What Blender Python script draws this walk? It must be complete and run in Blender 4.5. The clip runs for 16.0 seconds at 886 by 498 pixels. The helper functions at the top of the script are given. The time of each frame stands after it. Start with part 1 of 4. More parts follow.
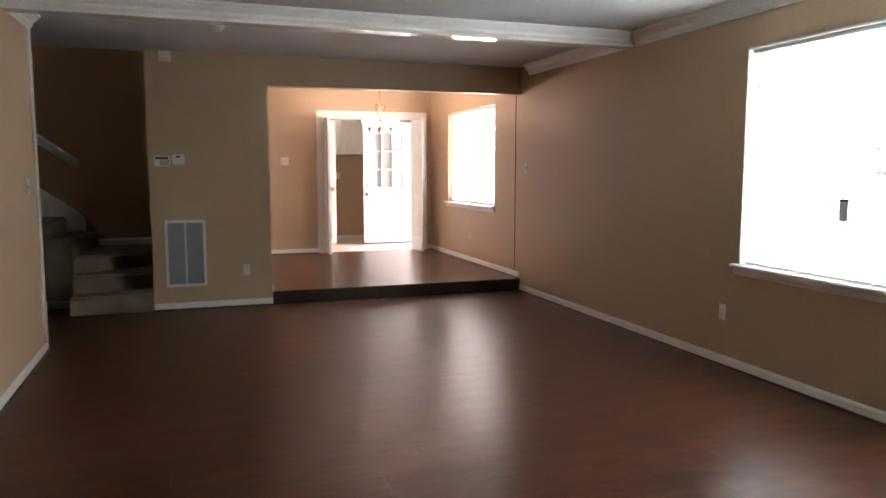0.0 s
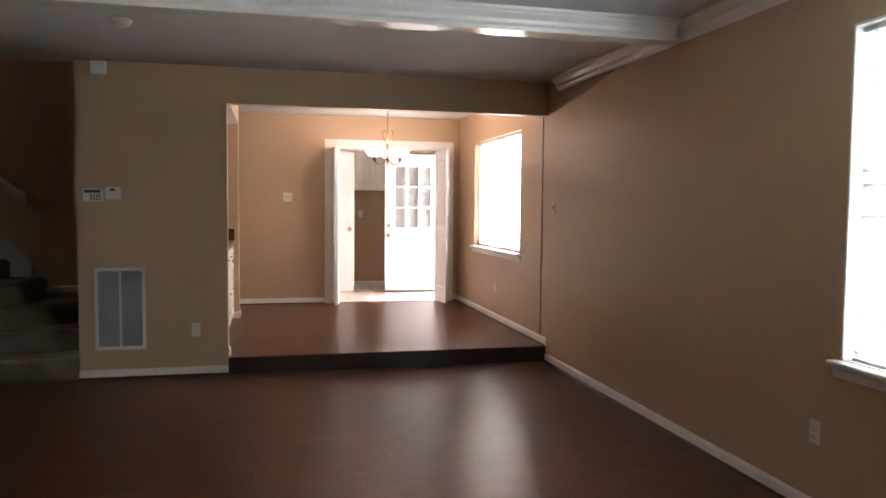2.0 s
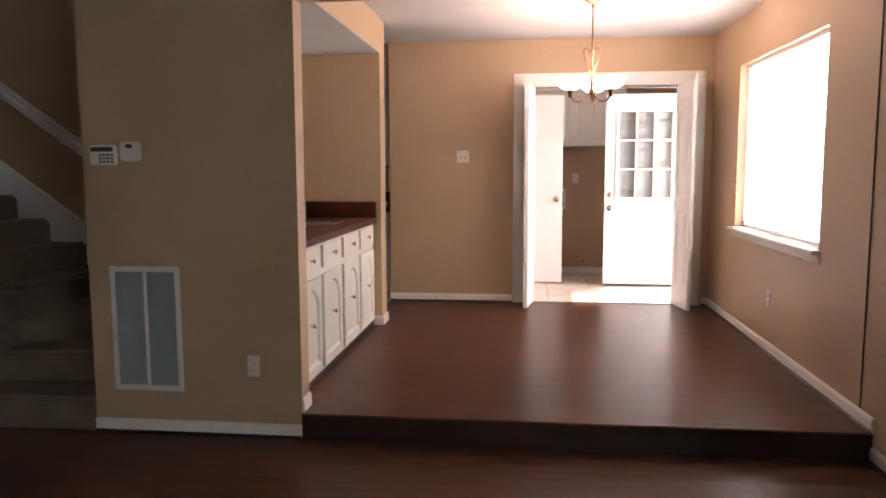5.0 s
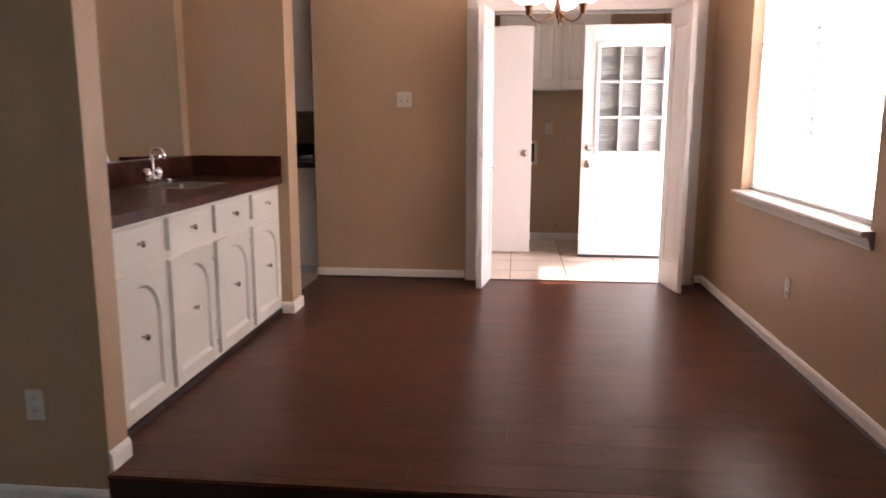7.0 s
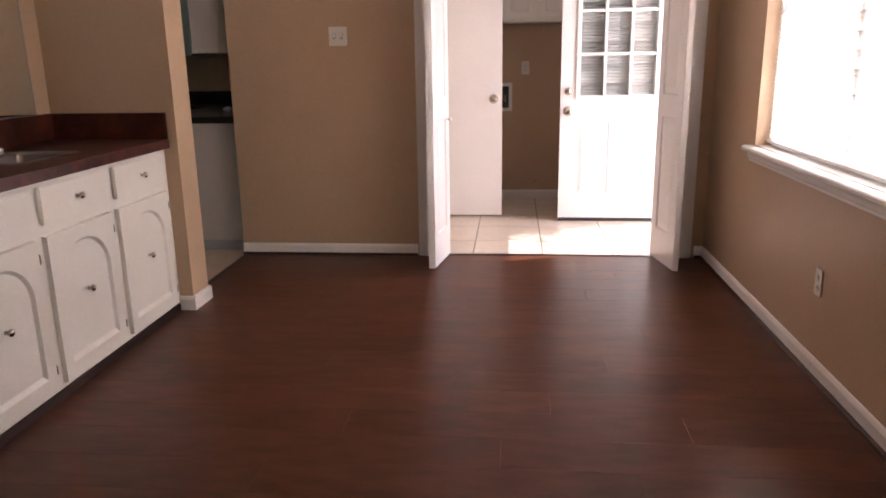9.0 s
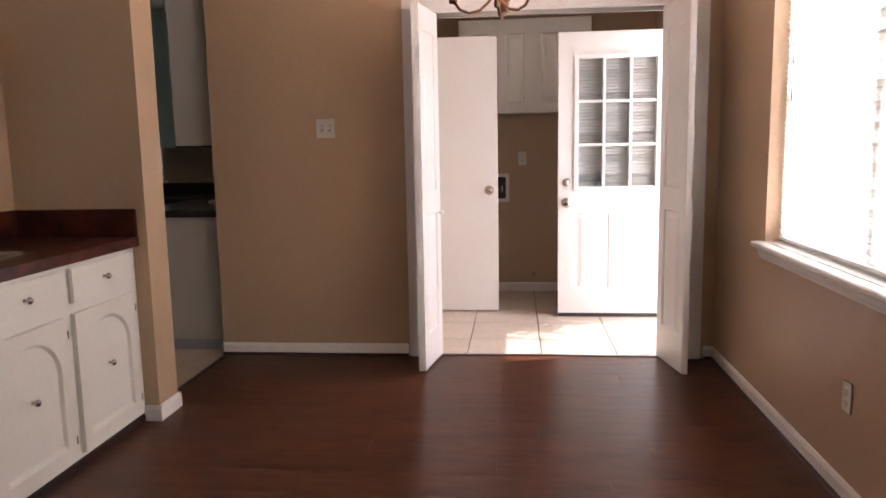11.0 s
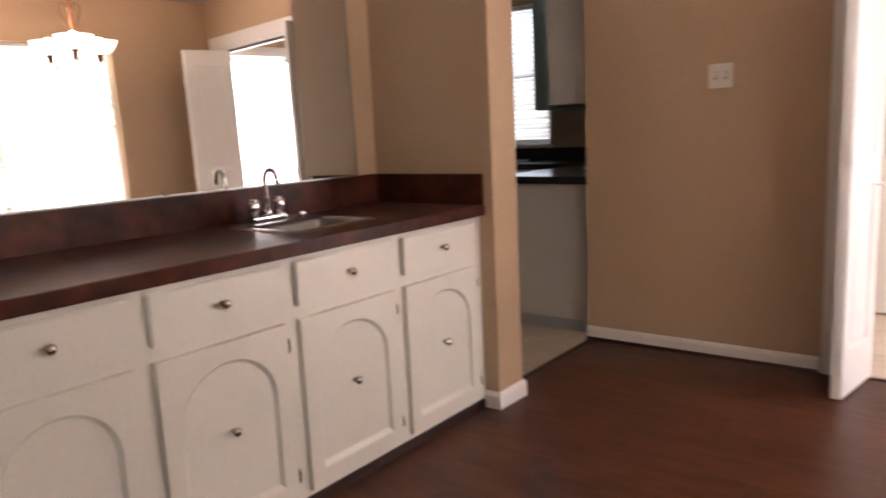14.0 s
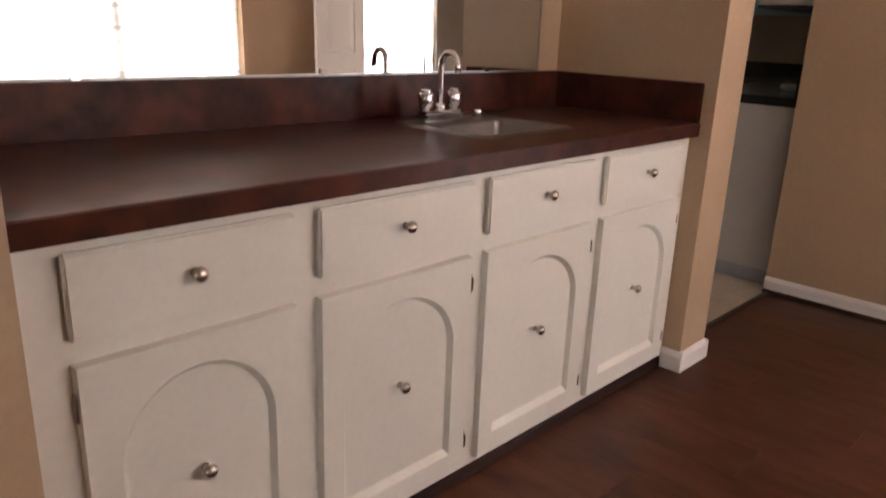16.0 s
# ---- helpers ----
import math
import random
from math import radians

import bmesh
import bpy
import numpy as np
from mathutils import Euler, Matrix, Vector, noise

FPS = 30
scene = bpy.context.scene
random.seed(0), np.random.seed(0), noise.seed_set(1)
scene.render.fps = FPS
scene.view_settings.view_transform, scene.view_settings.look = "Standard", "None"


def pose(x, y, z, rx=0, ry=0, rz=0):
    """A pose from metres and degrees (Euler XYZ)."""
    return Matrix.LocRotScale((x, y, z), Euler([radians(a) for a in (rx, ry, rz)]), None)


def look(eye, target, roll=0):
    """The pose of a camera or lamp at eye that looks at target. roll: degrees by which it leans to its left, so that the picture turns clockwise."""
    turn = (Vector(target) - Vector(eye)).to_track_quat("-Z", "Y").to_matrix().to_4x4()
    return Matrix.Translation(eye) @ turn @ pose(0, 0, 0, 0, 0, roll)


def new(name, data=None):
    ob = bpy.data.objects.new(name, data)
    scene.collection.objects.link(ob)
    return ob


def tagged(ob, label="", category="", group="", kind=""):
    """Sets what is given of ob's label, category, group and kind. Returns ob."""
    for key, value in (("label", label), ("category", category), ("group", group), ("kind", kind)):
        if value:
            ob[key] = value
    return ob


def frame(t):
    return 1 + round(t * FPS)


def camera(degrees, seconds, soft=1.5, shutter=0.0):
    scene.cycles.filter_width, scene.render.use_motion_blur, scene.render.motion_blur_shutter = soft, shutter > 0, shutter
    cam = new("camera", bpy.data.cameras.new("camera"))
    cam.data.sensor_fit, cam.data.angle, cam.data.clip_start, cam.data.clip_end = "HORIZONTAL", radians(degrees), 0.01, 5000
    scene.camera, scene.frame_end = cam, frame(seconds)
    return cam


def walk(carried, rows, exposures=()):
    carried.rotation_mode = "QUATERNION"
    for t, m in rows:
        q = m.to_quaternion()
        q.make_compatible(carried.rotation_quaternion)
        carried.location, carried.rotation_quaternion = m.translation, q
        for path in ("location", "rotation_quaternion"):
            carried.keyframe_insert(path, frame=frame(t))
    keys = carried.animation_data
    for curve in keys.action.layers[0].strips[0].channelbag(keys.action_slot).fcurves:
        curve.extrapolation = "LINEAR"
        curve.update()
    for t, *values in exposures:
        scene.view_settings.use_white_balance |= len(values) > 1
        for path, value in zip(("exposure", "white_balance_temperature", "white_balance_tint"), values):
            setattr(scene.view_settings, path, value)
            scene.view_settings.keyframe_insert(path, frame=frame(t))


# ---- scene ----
cam = camera(62.2, 16.0, soft=1.7, shutter=0.4)
PATH = [
    (0, (0.276, -0.457, 1.454), (0.922, 1.423, 1.236), 0.0),
    (0.5, (0.554, -0.15, 1.463), (1.198, 1.735, 1.286), 0.2),
    (1, (0.845, 0.192, 1.47), (1.475, 2.086, 1.335), 0.2),
    (1.5, (1.207, 0.583, 1.452), (1.769, 2.5, 1.354), 0.4),
    (2, (1.452, 0.974, 1.463), (1.904, 2.919, 1.346), 0.5),
    (2.5, (1.676, 1.393, 1.429), (1.999, 3.36, 1.278), 0.1),
    (3, (1.91, 1.899, 1.431), (2.091, 3.884, 1.258), -0.1),
    (3.5, (2.061, 2.415, 1.424), (2.132, 4.405, 1.241), -0.2),
    (4, (2.208, 2.884, 1.432), (2.177, 4.874, 1.234), -0.4),
    (4.5, (2.267, 3.34, 1.446), (2.105, 5.323, 1.237), -0.3),
    (4.7, (2.268, 3.519, 1.45), (2.043, 5.495, 1.238), -0.3),
    (6.8, (2.492, 5.002, 1.426), (2.276, 6.964, 1.104), 0.3),
    (7, (2.525, 5.144, 1.407), (2.33, 7.104, 1.061), 0.1),
    (7.5, (2.591, 5.475, 1.421), (2.424, 7.42, 0.985), 0.1),
    (8, (2.658, 5.749, 1.412), (2.499, 7.686, 0.941), -0.2),
    (8.5, (2.715, 6.004, 1.406), (2.549, 7.943, 0.945), -0.4),
    (9, (2.746, 6.182, 1.42), (2.56, 8.109, 0.917), -0.9),
    (9.5, (2.779, 6.294, 1.422), (2.572, 8.208, 0.878), -1.6),
    (10, (2.807, 6.393, 1.437), (2.591, 8.346, 1.06), -1.7),
    (10.2, (2.796, 6.422, 1.443), (2.592, 8.394, 1.179), -1.3),
    (12.3, (2.872, 6.569, 1.409), (2.646, 8.513, 0.995), -0.4),
    (12.5, (2.897, 6.617, 1.388), (2.615, 8.548, 0.949), -1.2),
    (13, (2.882, 6.794, 1.382), (2.388, 8.692, 0.991), -1.5),
    (13.5, (2.842, 6.973, 1.391), (1.992, 8.75, 1.043), -1.7),
    (14, (2.779, 7.18, 1.382), (1.572, 8.74, 1.054), -2.7),
    (14.2, (2.719, 7.25, 1.368), (1.398, 8.719, 1.056), -3.0),
    (14.5, (2.569, 7.322, 1.367), (1.158, 8.705, 1.056), -2.4),
    (15, (2.315, 7.348, 1.401), (0.914, 8.728, 1.035), 0.3),
    (15.5, (2.197, 7.357, 1.375), (0.828, 8.745, 0.931), 1.6),
    (16, (2.145, 7.362, 1.334), (0.819, 8.74, 0.749), 2.2),
]
EXPOSURES = [(0.0, 1.5, 6500, 24), (1.0, 1.33, 6500, 23), (2.0, 1.27, 6500, 24), (2.5, 1.58, 6500, 25), (3.0, 1.6, 6500, 25), (3.5, 1.42, 6500, 26), (4.5, 1.27, 6500, 26), (7.0, 0.9, 6520, 31), (9.0, 0.69, 6470, 30), (10.0, 0.62, 6470, 29), (12.5, 0.4, 6350, 24), (13.5, 0.55, 6550, 27), (14.0, 0.76, 6800, 29), (14.5, 0.7, 6750, 28), (15.0, 0.4, 6950, 31), (15.5, 0.4, 6900, 30), (16.0, 0.72, 6700, 28)]
walk(cam, [(t, look(eye, target, roll)) for t, eye, target, roll in PATH], EXPOSURES)

# ---- light ----
world = bpy.data.worlds.new("sky")
scene.world = world
world.use_nodes = True
wn = world.node_tree.nodes
sky = wn.new("ShaderNodeTexSky")
sky.sky_type, sky.sun_disc = "NISHITA", False
SUN_AZ, SUN_EL = 14.0, 55.0      # degrees from +x towards +y, and above the horizon
sky.sun_elevation, sky.sun_rotation = radians(SUN_EL), radians(90 - SUN_AZ)
wn["Background"].inputs["Strength"].default_value = 0.15
world.node_tree.links.new(sky.outputs[0], wn["Background"].inputs["Color"])

sun = new("sun", bpy.data.lights.new("sun", "SUN"))
sun.data.energy, sun.data.angle, sun.data.color = 5.0, radians(0.5), (1.0, 0.95, 0.87)
sa, se = radians(SUN_AZ), radians(SUN_EL)
sun.matrix_world = look((8 * math.cos(sa), 8 * math.sin(sa), 9), (8 * math.cos(sa) - math.cos(se) * math.cos(sa), 8 * math.sin(sa) - math.cos(se) * math.sin(sa), 9 - math.sin(se)))


def opening_lamp(name, eye, target, w, h, watts, colour):
    data = bpy.data.lights.new(name, "AREA")
    data.shape, data.size, data.size_y, data.energy, data.color = "RECTANGLE", w, h, watts, colour
    ob = new(name, data)
    ob.matrix_world = look(eye, target)
    return ob


LIVING_W, DINING_W, KITCHEN_W, YARD_W = 165.0, 78.0, 12.0, 26.0
opening_lamp("living_window_sky", (4.30, 2.206, 1.49), (3, 2.206, 1.49), 3.2, 1.7, LIVING_W, (0.72, 0.915, 0.935))
opening_lamp("dining_window_sky", (4.30, 9.2, 1.61), (3, 9.2, 1.61), 2.1, 1.45, DINING_W, (1.0, 0.97, 0.92))
opening_lamp("kitchen_window_sky", (-0.905, 12.887, 1.78), (-0.905, 12, 1.78), 1.2, 1.1, KITCHEN_W, (0.72, 0.88, 1.0))

opening_lamp("yard_doorway_sky", (4.165, 11.525, 1.18), (3, 11.525, 1.10), 0.84, 2.02, YARD_W, (1.0, 0.98, 0.93))

# Fill lamp added in an unseen opening to brighten the stairs.
opening_lamp("stairwell_fill_light", (-3.95, 8.55, 3.5), (-2, 8.55, 2.7), 0.78, 0.98, 2.0, (1.0, 0.95, 0.88))

# ---- materials ----


def mat(name, colour, rough=0.5, metal=0.0, vary=0.06, scale=3.0, fine=60.0, bump=0.0, bump_scale=200.0, spec=0.5, stretch=(1, 1, 1), per_object=0.0, dark=None, spots=0.5, coat=0.0, uneven=0.2, span=0.2):
    """A surface: its colour, varied by a broad and a fine noise, with relief and uneven gloss."""
    m = bpy.data.materials.new(name)
    m.use_nodes = True
    n, l = m.node_tree.nodes, m.node_tree.links
    b = n["Principled BSDF"]
    b.inputs["Metallic"].default_value = metal
    b.inputs["Specular IOR Level"].default_value = spec
    b.inputs["Coat Weight"].default_value = coat
    tc = n.new("ShaderNodeTexCoord")
    mp = n.new("ShaderNodeMapping")
    mp.inputs["Scale"].default_value = stretch
    l.new(tc.outputs["Object"], mp.inputs["Vector"])
    if per_object:
        oi = n.new("ShaderNodeObjectInfo")
        cm = n.new("ShaderNodeCombineXYZ")
        mu = n.new("ShaderNodeMath")
        mu.operation = "MULTIPLY"
        mu.inputs[1].default_value = 37.0
        l.new(oi.outputs["Random"], mu.inputs[0])
        for i in range(3):
            l.new(mu.outputs[0], cm.inputs[i])
        l.new(cm.outputs[0], mp.inputs["Location"])
    broad, small = n.new("ShaderNodeTexNoise"), n.new("ShaderNodeTexNoise")
    for t, s, d in ((broad, scale, 4), (small, fine, 5)):
        t.inputs["Scale"].default_value, t.inputs["Detail"].default_value = s, d
        l.new(mp.outputs[0], t.inputs["Vector"])
    mixn = n.new("ShaderNodeMix")
    mixn.inputs[0].default_value = 1 - spots
    l.new(broad.outputs["Fac"], mixn.inputs[2])
    l.new(small.outputs["Fac"], mixn.inputs[3])
    ramp = n.new("ShaderNodeValToRGB")
    lo = dark or tuple(c * (1 - 2.2 * vary) for c in colour)
    hi = colour if dark else tuple(min(1, c * (1 + 2.2 * vary)) for c in colour)
    ramp.color_ramp.elements[0].position, ramp.color_ramp.elements[1].position = 0.5 - span, 0.5 + span
    ramp.color_ramp.elements[0].color, ramp.color_ramp.elements[1].color = (*lo, 1), (*hi, 1)
    l.new(mixn.outputs[0], ramp.inputs[0])
    col = ramp.outputs[0]
    if per_object:
        hsv = n.new("ShaderNodeHueSaturation")
        mr = n.new("ShaderNodeMapRange")
        mr.inputs[3].default_value, mr.inputs[4].default_value = 1 - per_object, 1 + per_object
        l.new(oi.outputs["Random"], mr.inputs[0])
        l.new(mr.outputs[0], hsv.inputs["Value"])
        l.new(col, hsv.inputs["Color"])
        col = hsv.outputs[0]
    l.new(col, b.inputs["Base Color"])
    rr = n.new("ShaderNodeMapRange")
    rr.inputs[3].default_value, rr.inputs[4].default_value = max(0.0, rough * (1 - uneven)), min(1, rough * (1 + uneven))
    l.new(broad.outputs["Fac"], rr.inputs[0])
    l.new(rr.outputs[0], b.inputs["Roughness"])
    if bump:
        bt = n.new("ShaderNodeTexNoise")
        bt.inputs["Scale"].default_value, bt.inputs["Detail"].default_value = bump_scale, 3
        l.new(mp.outputs[0], bt.inputs["Vector"])
        bn = n.new("ShaderNodeBump")
        bn.inputs["Strength"].default_value, bn.inputs["Distance"].default_value = bump, 0.004
        l.new(bt.outputs["Fac"], bn.inputs["Height"])
        l.new(bn.outputs[0], b.inputs["Normal"])
    return m


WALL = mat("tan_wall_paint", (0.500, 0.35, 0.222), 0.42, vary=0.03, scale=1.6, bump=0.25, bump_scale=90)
# Stairwell walls take a darker, browner colour than WALL.
STAIRWALL = mat("golden_brown_wall", (0.42, 0.28, 0.15), 0.6, vary=0.03, scale=1.6, bump=0.2, bump_scale=90)
CEIL = mat("white_ceiling_texture", (0.57, 0.56, 0.55), 0.9, vary=0.03, scale=2, bump=0.7, bump_scale=70)
TRIM = mat("white_trim_gloss", (0.78, 0.76, 0.73), 0.3, vary=0.03, scale=4, bump=0.05)
BEAMM = mat("white_beam_gloss", (0.78, 0.76, 0.73), 0.12, vary=0.02, scale=4, bump=0.04, bump_scale=30)
CABP = mat("white_cabinet_paint", (0.705, 0.675, 0.605), 0.36, vary=0.02, scale=3, bump=0.05, bump_scale=25)
DOORP = mat("white_door_paint", (0.80, 0.79, 0.77), 0.35, vary=0.02, scale=3, bump=0.08, bump_scale=50)
PLANK = mat("dark_walnut_laminate", (0.108, 0.0395, 0.0213), 0.32, vary=0.1, scale=2.4, fine=6.5, stretch=(1.0, 3.0, 1.0), per_object=0.08, dark=(0.056, 0.020, 0.0115), spots=0.48, uneven=0.12, spec=0.20, span=0.12)
# Riser, shoe and toe boards: a deeper brown than the planks.
RISER = mat("dark_brown_riser", (0.035, 0.016, 0.012), 0.35, vary=0.15, scale=6, stretch=(0.4, 4, 4))
CARPET = mat("brown_beige_carpet", (0.22, 0.17, 0.125), 0.95, vary=0.12, scale=7, fine=240, bump=1.0, bump_scale=420, spec=0.1)
TILE = mat("beige_ceramic_tile", (0.63, 0.54, 0.445), 0.3, vary=0.07, scale=5, fine=30, per_object=0.06, bump=0.06, bump_scale=40)
GROUT = mat("grey_grout", (0.25, 0.21, 0.17), 0.9, vary=0.1)
VINYL = mat("pale_kitchen_vinyl", (0.52, 0.45, 0.35), 0.4, vary=0.08, scale=6, fine=40)
LAMIN = mat("mottled_red_brown_laminate", (0.092, 0.024, 0.0135), 0.31, vary=0.1, scale=5, fine=15, dark=(0.026, 0.0085, 0.0065), spots=0.5, bump=0.02, bump_scale=60, spec=0.16, uneven=0.10, span=0.13)
BLACKTOP = mat("black_laminate_counter", (0.02, 0.02, 0.022), 0.18, vary=0.2, scale=9)
CHROME = mat("polished_chrome", (0.82, 0.82, 0.84), 0.08, metal=1.0, vary=0.01)
STEEL = mat("brushed_stainless", (0.27, 0.267, 0.262), 0.30, metal=1.0, vary=0.04, fine=90, stretch=(1, 14, 1))
NICKEL = mat("satin_nickel", (0.55, 0.50, 0.45), 0.22, metal=1.0, vary=0.03)
BRONZE = mat("aged_bronze", (0.20, 0.095, 0.05), 0.35, metal=0.85, vary=0.12, fine=120)
PLATE = mat("ivory_plastic", (0.74, 0.71, 0.65), 0.35, vary=0.01)
DARKP = mat("dark_plastic", (0.03, 0.03, 0.032), 0.4, vary=0.05)
GREYP = mat("grey_screen_plastic", (0.36, 0.38, 0.42), 0.35, vary=0.05)
FILTER = mat("pale_blue_grey_filter", (0.30, 0.34, 0.36), 0.9, vary=0.06, fine=150)
VENTP = mat("white_vent_enamel", (0.72, 0.71, 0.69), 0.4, vary=0.02)
TEAL = mat("pale_teal_cabinet_paint", (0.46, 0.64, 0.63), 0.4, vary=0.03)
GREYW = mat("grey_white_panel", (0.52, 0.50, 0.46), 0.45, vary=0.03)
SPLASH = mat("dark_grey_backsplash", (0.17, 0.185, 0.19), 0.5, vary=0.06)
ALU = mat("white_window_frame", (0.72, 0.72, 0.70), 0.4, vary=0.02)
FENCEM = mat("weathered_fence_wood", (0.62, 0.53, 0.40), 0.85, vary=0.12, fine=40, stretch=(6, 6, 0.6), per_object=0.12)
GROUND = mat("pale_concrete_and_dry_grass", (0.42, 0.39, 0.30), 0.95, vary=0.15, scale=0.6, fine=15)
PAPER = mat("white_paper_cloth", (0.75, 0.75, 0.74), 0.9, vary=0.04)

MIRROR = bpy.data.materials.new("silvered_mirror")
MIRROR.use_nodes = True
MIRROR.node_tree.nodes["Principled BSDF"].inputs["Base Color"].default_value = (0.86, 0.88, 0.86, 1)
MIRROR.node_tree.nodes["Principled BSDF"].inputs["Metallic"].default_value = 1.0
MIRROR.node_tree.nodes["Principled BSDF"].inputs["Roughness"].default_value = 0.005

GLASS = bpy.data.materials.new("clear_window_glass")
GLASS.use_nodes = True
gn, gl = GLASS.node_tree.nodes, GLASS.node_tree.links
clear, gloss, gmix = gn.new("ShaderNodeBsdfTransparent"), gn.new("ShaderNodeBsdfGlossy"), gn.new("ShaderNodeMixShader")
clear.inputs["Color"].default_value = (0.96, 0.97, 0.96, 1)
gloss.inputs["Roughness"].default_value = 0.02
gmix.inputs[0].default_value = 0.06
gl.new(clear.outputs[0], gmix.inputs[1])
gl.new(gloss.outputs[0], gmix.inputs[2])
gl.new(gmix.outputs[0], gn["Material Output"].inputs["Surface"])

ACRYL = bpy.data.materials.new("clear_acrylic")
ACRYL.use_nodes = True
ab = ACRYL.node_tree.nodes["Principled BSDF"]
ab.inputs["Base Color"].default_value = (0.7, 0.72, 0.74, 1)
ab.inputs["Transmission Weight"].default_value, ab.inputs["Roughness"].default_value = 0.6, 0.08


def slat_material(name, colour, through_it):
    m = bpy.data.materials.new(name)
    m.use_nodes = True
    n, l = m.node_tree.nodes, m.node_tree.links
    tr, mx = n.new("ShaderNodeBsdfTranslucent"), n.new("ShaderNodeMixShader")
    b = n["Principled BSDF"]
    b.inputs["Base Color"].default_value, b.inputs["Roughness"].default_value = (*colour, 1), 0.45
    tr.inputs["Color"].default_value = (*colour, 1)
    mx.inputs[0].default_value = through_it
    l.new(b.outputs[0], mx.inputs[1])
    l.new(tr.outputs[0], mx.inputs[2])
    l.new(mx.outputs[0], n["Material Output"].inputs["Surface"])
    return m


SLAT = slat_material("white_vinyl_slat", (0.90, 0.89, 0.86), 0.72)
GREYSLAT = slat_material("grey_white_slat", (0.60, 0.61, 0.61), 0.2)

SHADE = bpy.data.materials.new("lit_alabaster_glass")
SHADE.use_nodes = True
sb = SHADE.node_tree.nodes["Principled BSDF"]
sb.inputs["Base Color"].default_value, sb.inputs["Roughness"].default_value = (0.85, 0.80, 0.74, 1), 0.3
sb.inputs["Emission Color"].default_value, sb.inputs["Emission Strength"].default_value = (1.0, 0.86, 0.74, 1), 1.3

# ---- building helpers ----


def bm_box(bm, x0, x1, y0, y1, z0, z1, bevel=0.0):
    r = bmesh.ops.create_cube(bm, size=1.0, matrix=Matrix.LocRotScale(((x0 + x1) / 2, (y0 + y1) / 2, (z0 + z1) / 2), None, (abs(x1 - x0), abs(y1 - y0), abs(z1 - z0))))
    if bevel:
        es = list({e for v in r["verts"] for e in v.link_edges})
        bmesh.ops.bevel(bm, geom=es, offset=bevel, segments=2, affect="EDGES", clamp_overlap=True)
    return bm


def box(x0, x1, y0, y1, z0, z1, bevel=0.0):
    return bm_box(bmesh.new(), x0, x1, y0, y1, z0, z1, bevel)


def boxes(rows, bevel=0.0):
    bm = bmesh.new()
    for row in rows:
        bm_box(bm, *row, bevel)
    return bm


def lathe(profile, n=24, m=None):
    """A turned shape from (radius, height) pairs."""
    bm = bmesh.new()
    rings = []
    for r, z in profile:
        rings.append([bm.verts.new((r * math.cos(2 * math.pi * i / n), r * math.sin(2 * math.pi * i / n), z)) for i in range(n)])
    for a, b in zip(rings, rings[1:]):
        for i in range(n):
            bm.faces.new((a[i], a[(i + 1) % n], b[(i + 1) % n], b[i]))
    if profile[0][0] > 1e-4:
        bm.faces.new(rings[0][::-1])
    if profile[-1][0] > 1e-4:
        bm.faces.new(rings[-1])
    bmesh.ops.remove_doubles(bm, verts=bm.verts, dist=1e-5)
    bmesh.ops.recalc_face_normals(bm, faces=bm.faces)
    for f in bm.faces:
        f.smooth = True
    if m:
        bm.transform(m)
    return bm


def tube(points, radius, n=10, radii=None):
    """A round bar along a line of points."""
    bm = bmesh.new()
    pts = [Vector(p) for p in points]
    rings, side = [], None
    for i, p in enumerate(pts):
        d = (pts[min(i + 1, len(pts) - 1)] - pts[max(i - 1, 0)]).normalized()
        if side is None:
            side = d.orthogonal().normalized()
        side = (side - d * side.dot(d)).normalized()
        up = d.cross(side)
        r = radii[i] if radii else radius
        rings.append([bm.verts.new(p + (side * math.cos(2 * math.pi * k / n) + up * math.sin(2 * math.pi * k / n)) * r) for k in range(n)])
    for a, b in zip(rings, rings[1:]):
        for k in range(n):
            bm.faces.new((a[k], a[(k + 1) % n], b[(k + 1) % n], b[k]))
    bm.faces.new(rings[0][::-1]), bm.faces.new(rings[-1])
    for f in bm.faces:
        f.smooth = True
    return bm


def extrude_profile(profile, a, b, up=(0, 0, 1), flip=False):
    """A moulding of constant section: profile of (out, up) pairs, run from a to b; out lies to the run's right, or left if flip."""
    a, b, up = Vector(a), Vector(b), Vector(up)
    out = (b - a).normalized().cross(up) * (-1 if flip else 1)
    bm = bmesh.new()
    ends = [[bm.verts.new(p + out * o + up * u) for o, u in profile] for p in (a, b)]
    k = len(profile)
    for i in range(k):
        bm.faces.new((ends[0][i], ends[0][(i + 1) % k], ends[1][(i + 1) % k], ends[1][i]))
    bm.faces.new(ends[0][::-1]), bm.faces.new(ends[1])
    bmesh.ops.recalc_face_normals(bm, faces=bm.faces)
    return bm


def mesh_of(name, bm, material):
    me = bpy.data.meshes.new(name)
    bm.to_mesh(me)
    bm.free()
    me.materials.append(material)
    return me


def thing(name, label, category, group="", at=None):
    ob = new(name)
    if at is not None:
        ob.matrix_world = at if isinstance(at, Matrix) else Matrix.Translation(at)
    return tagged(ob, label, category, group)


def part(name, bm, material, parent, label=""):
    ob = new(name, mesh_of(name, bm, material))
    ob.parent = parent
    return tagged(ob, label)


def solo(name, bm, material, label, category, group=""):
    return tagged(new(name, mesh_of(name, bm, material)), label, category, group)


def structure(name, bm, material, label="", category=""):
    return tagged(new(name, mesh_of(name, bm, material)), label, category or name.split("_")[0], kind="structure")


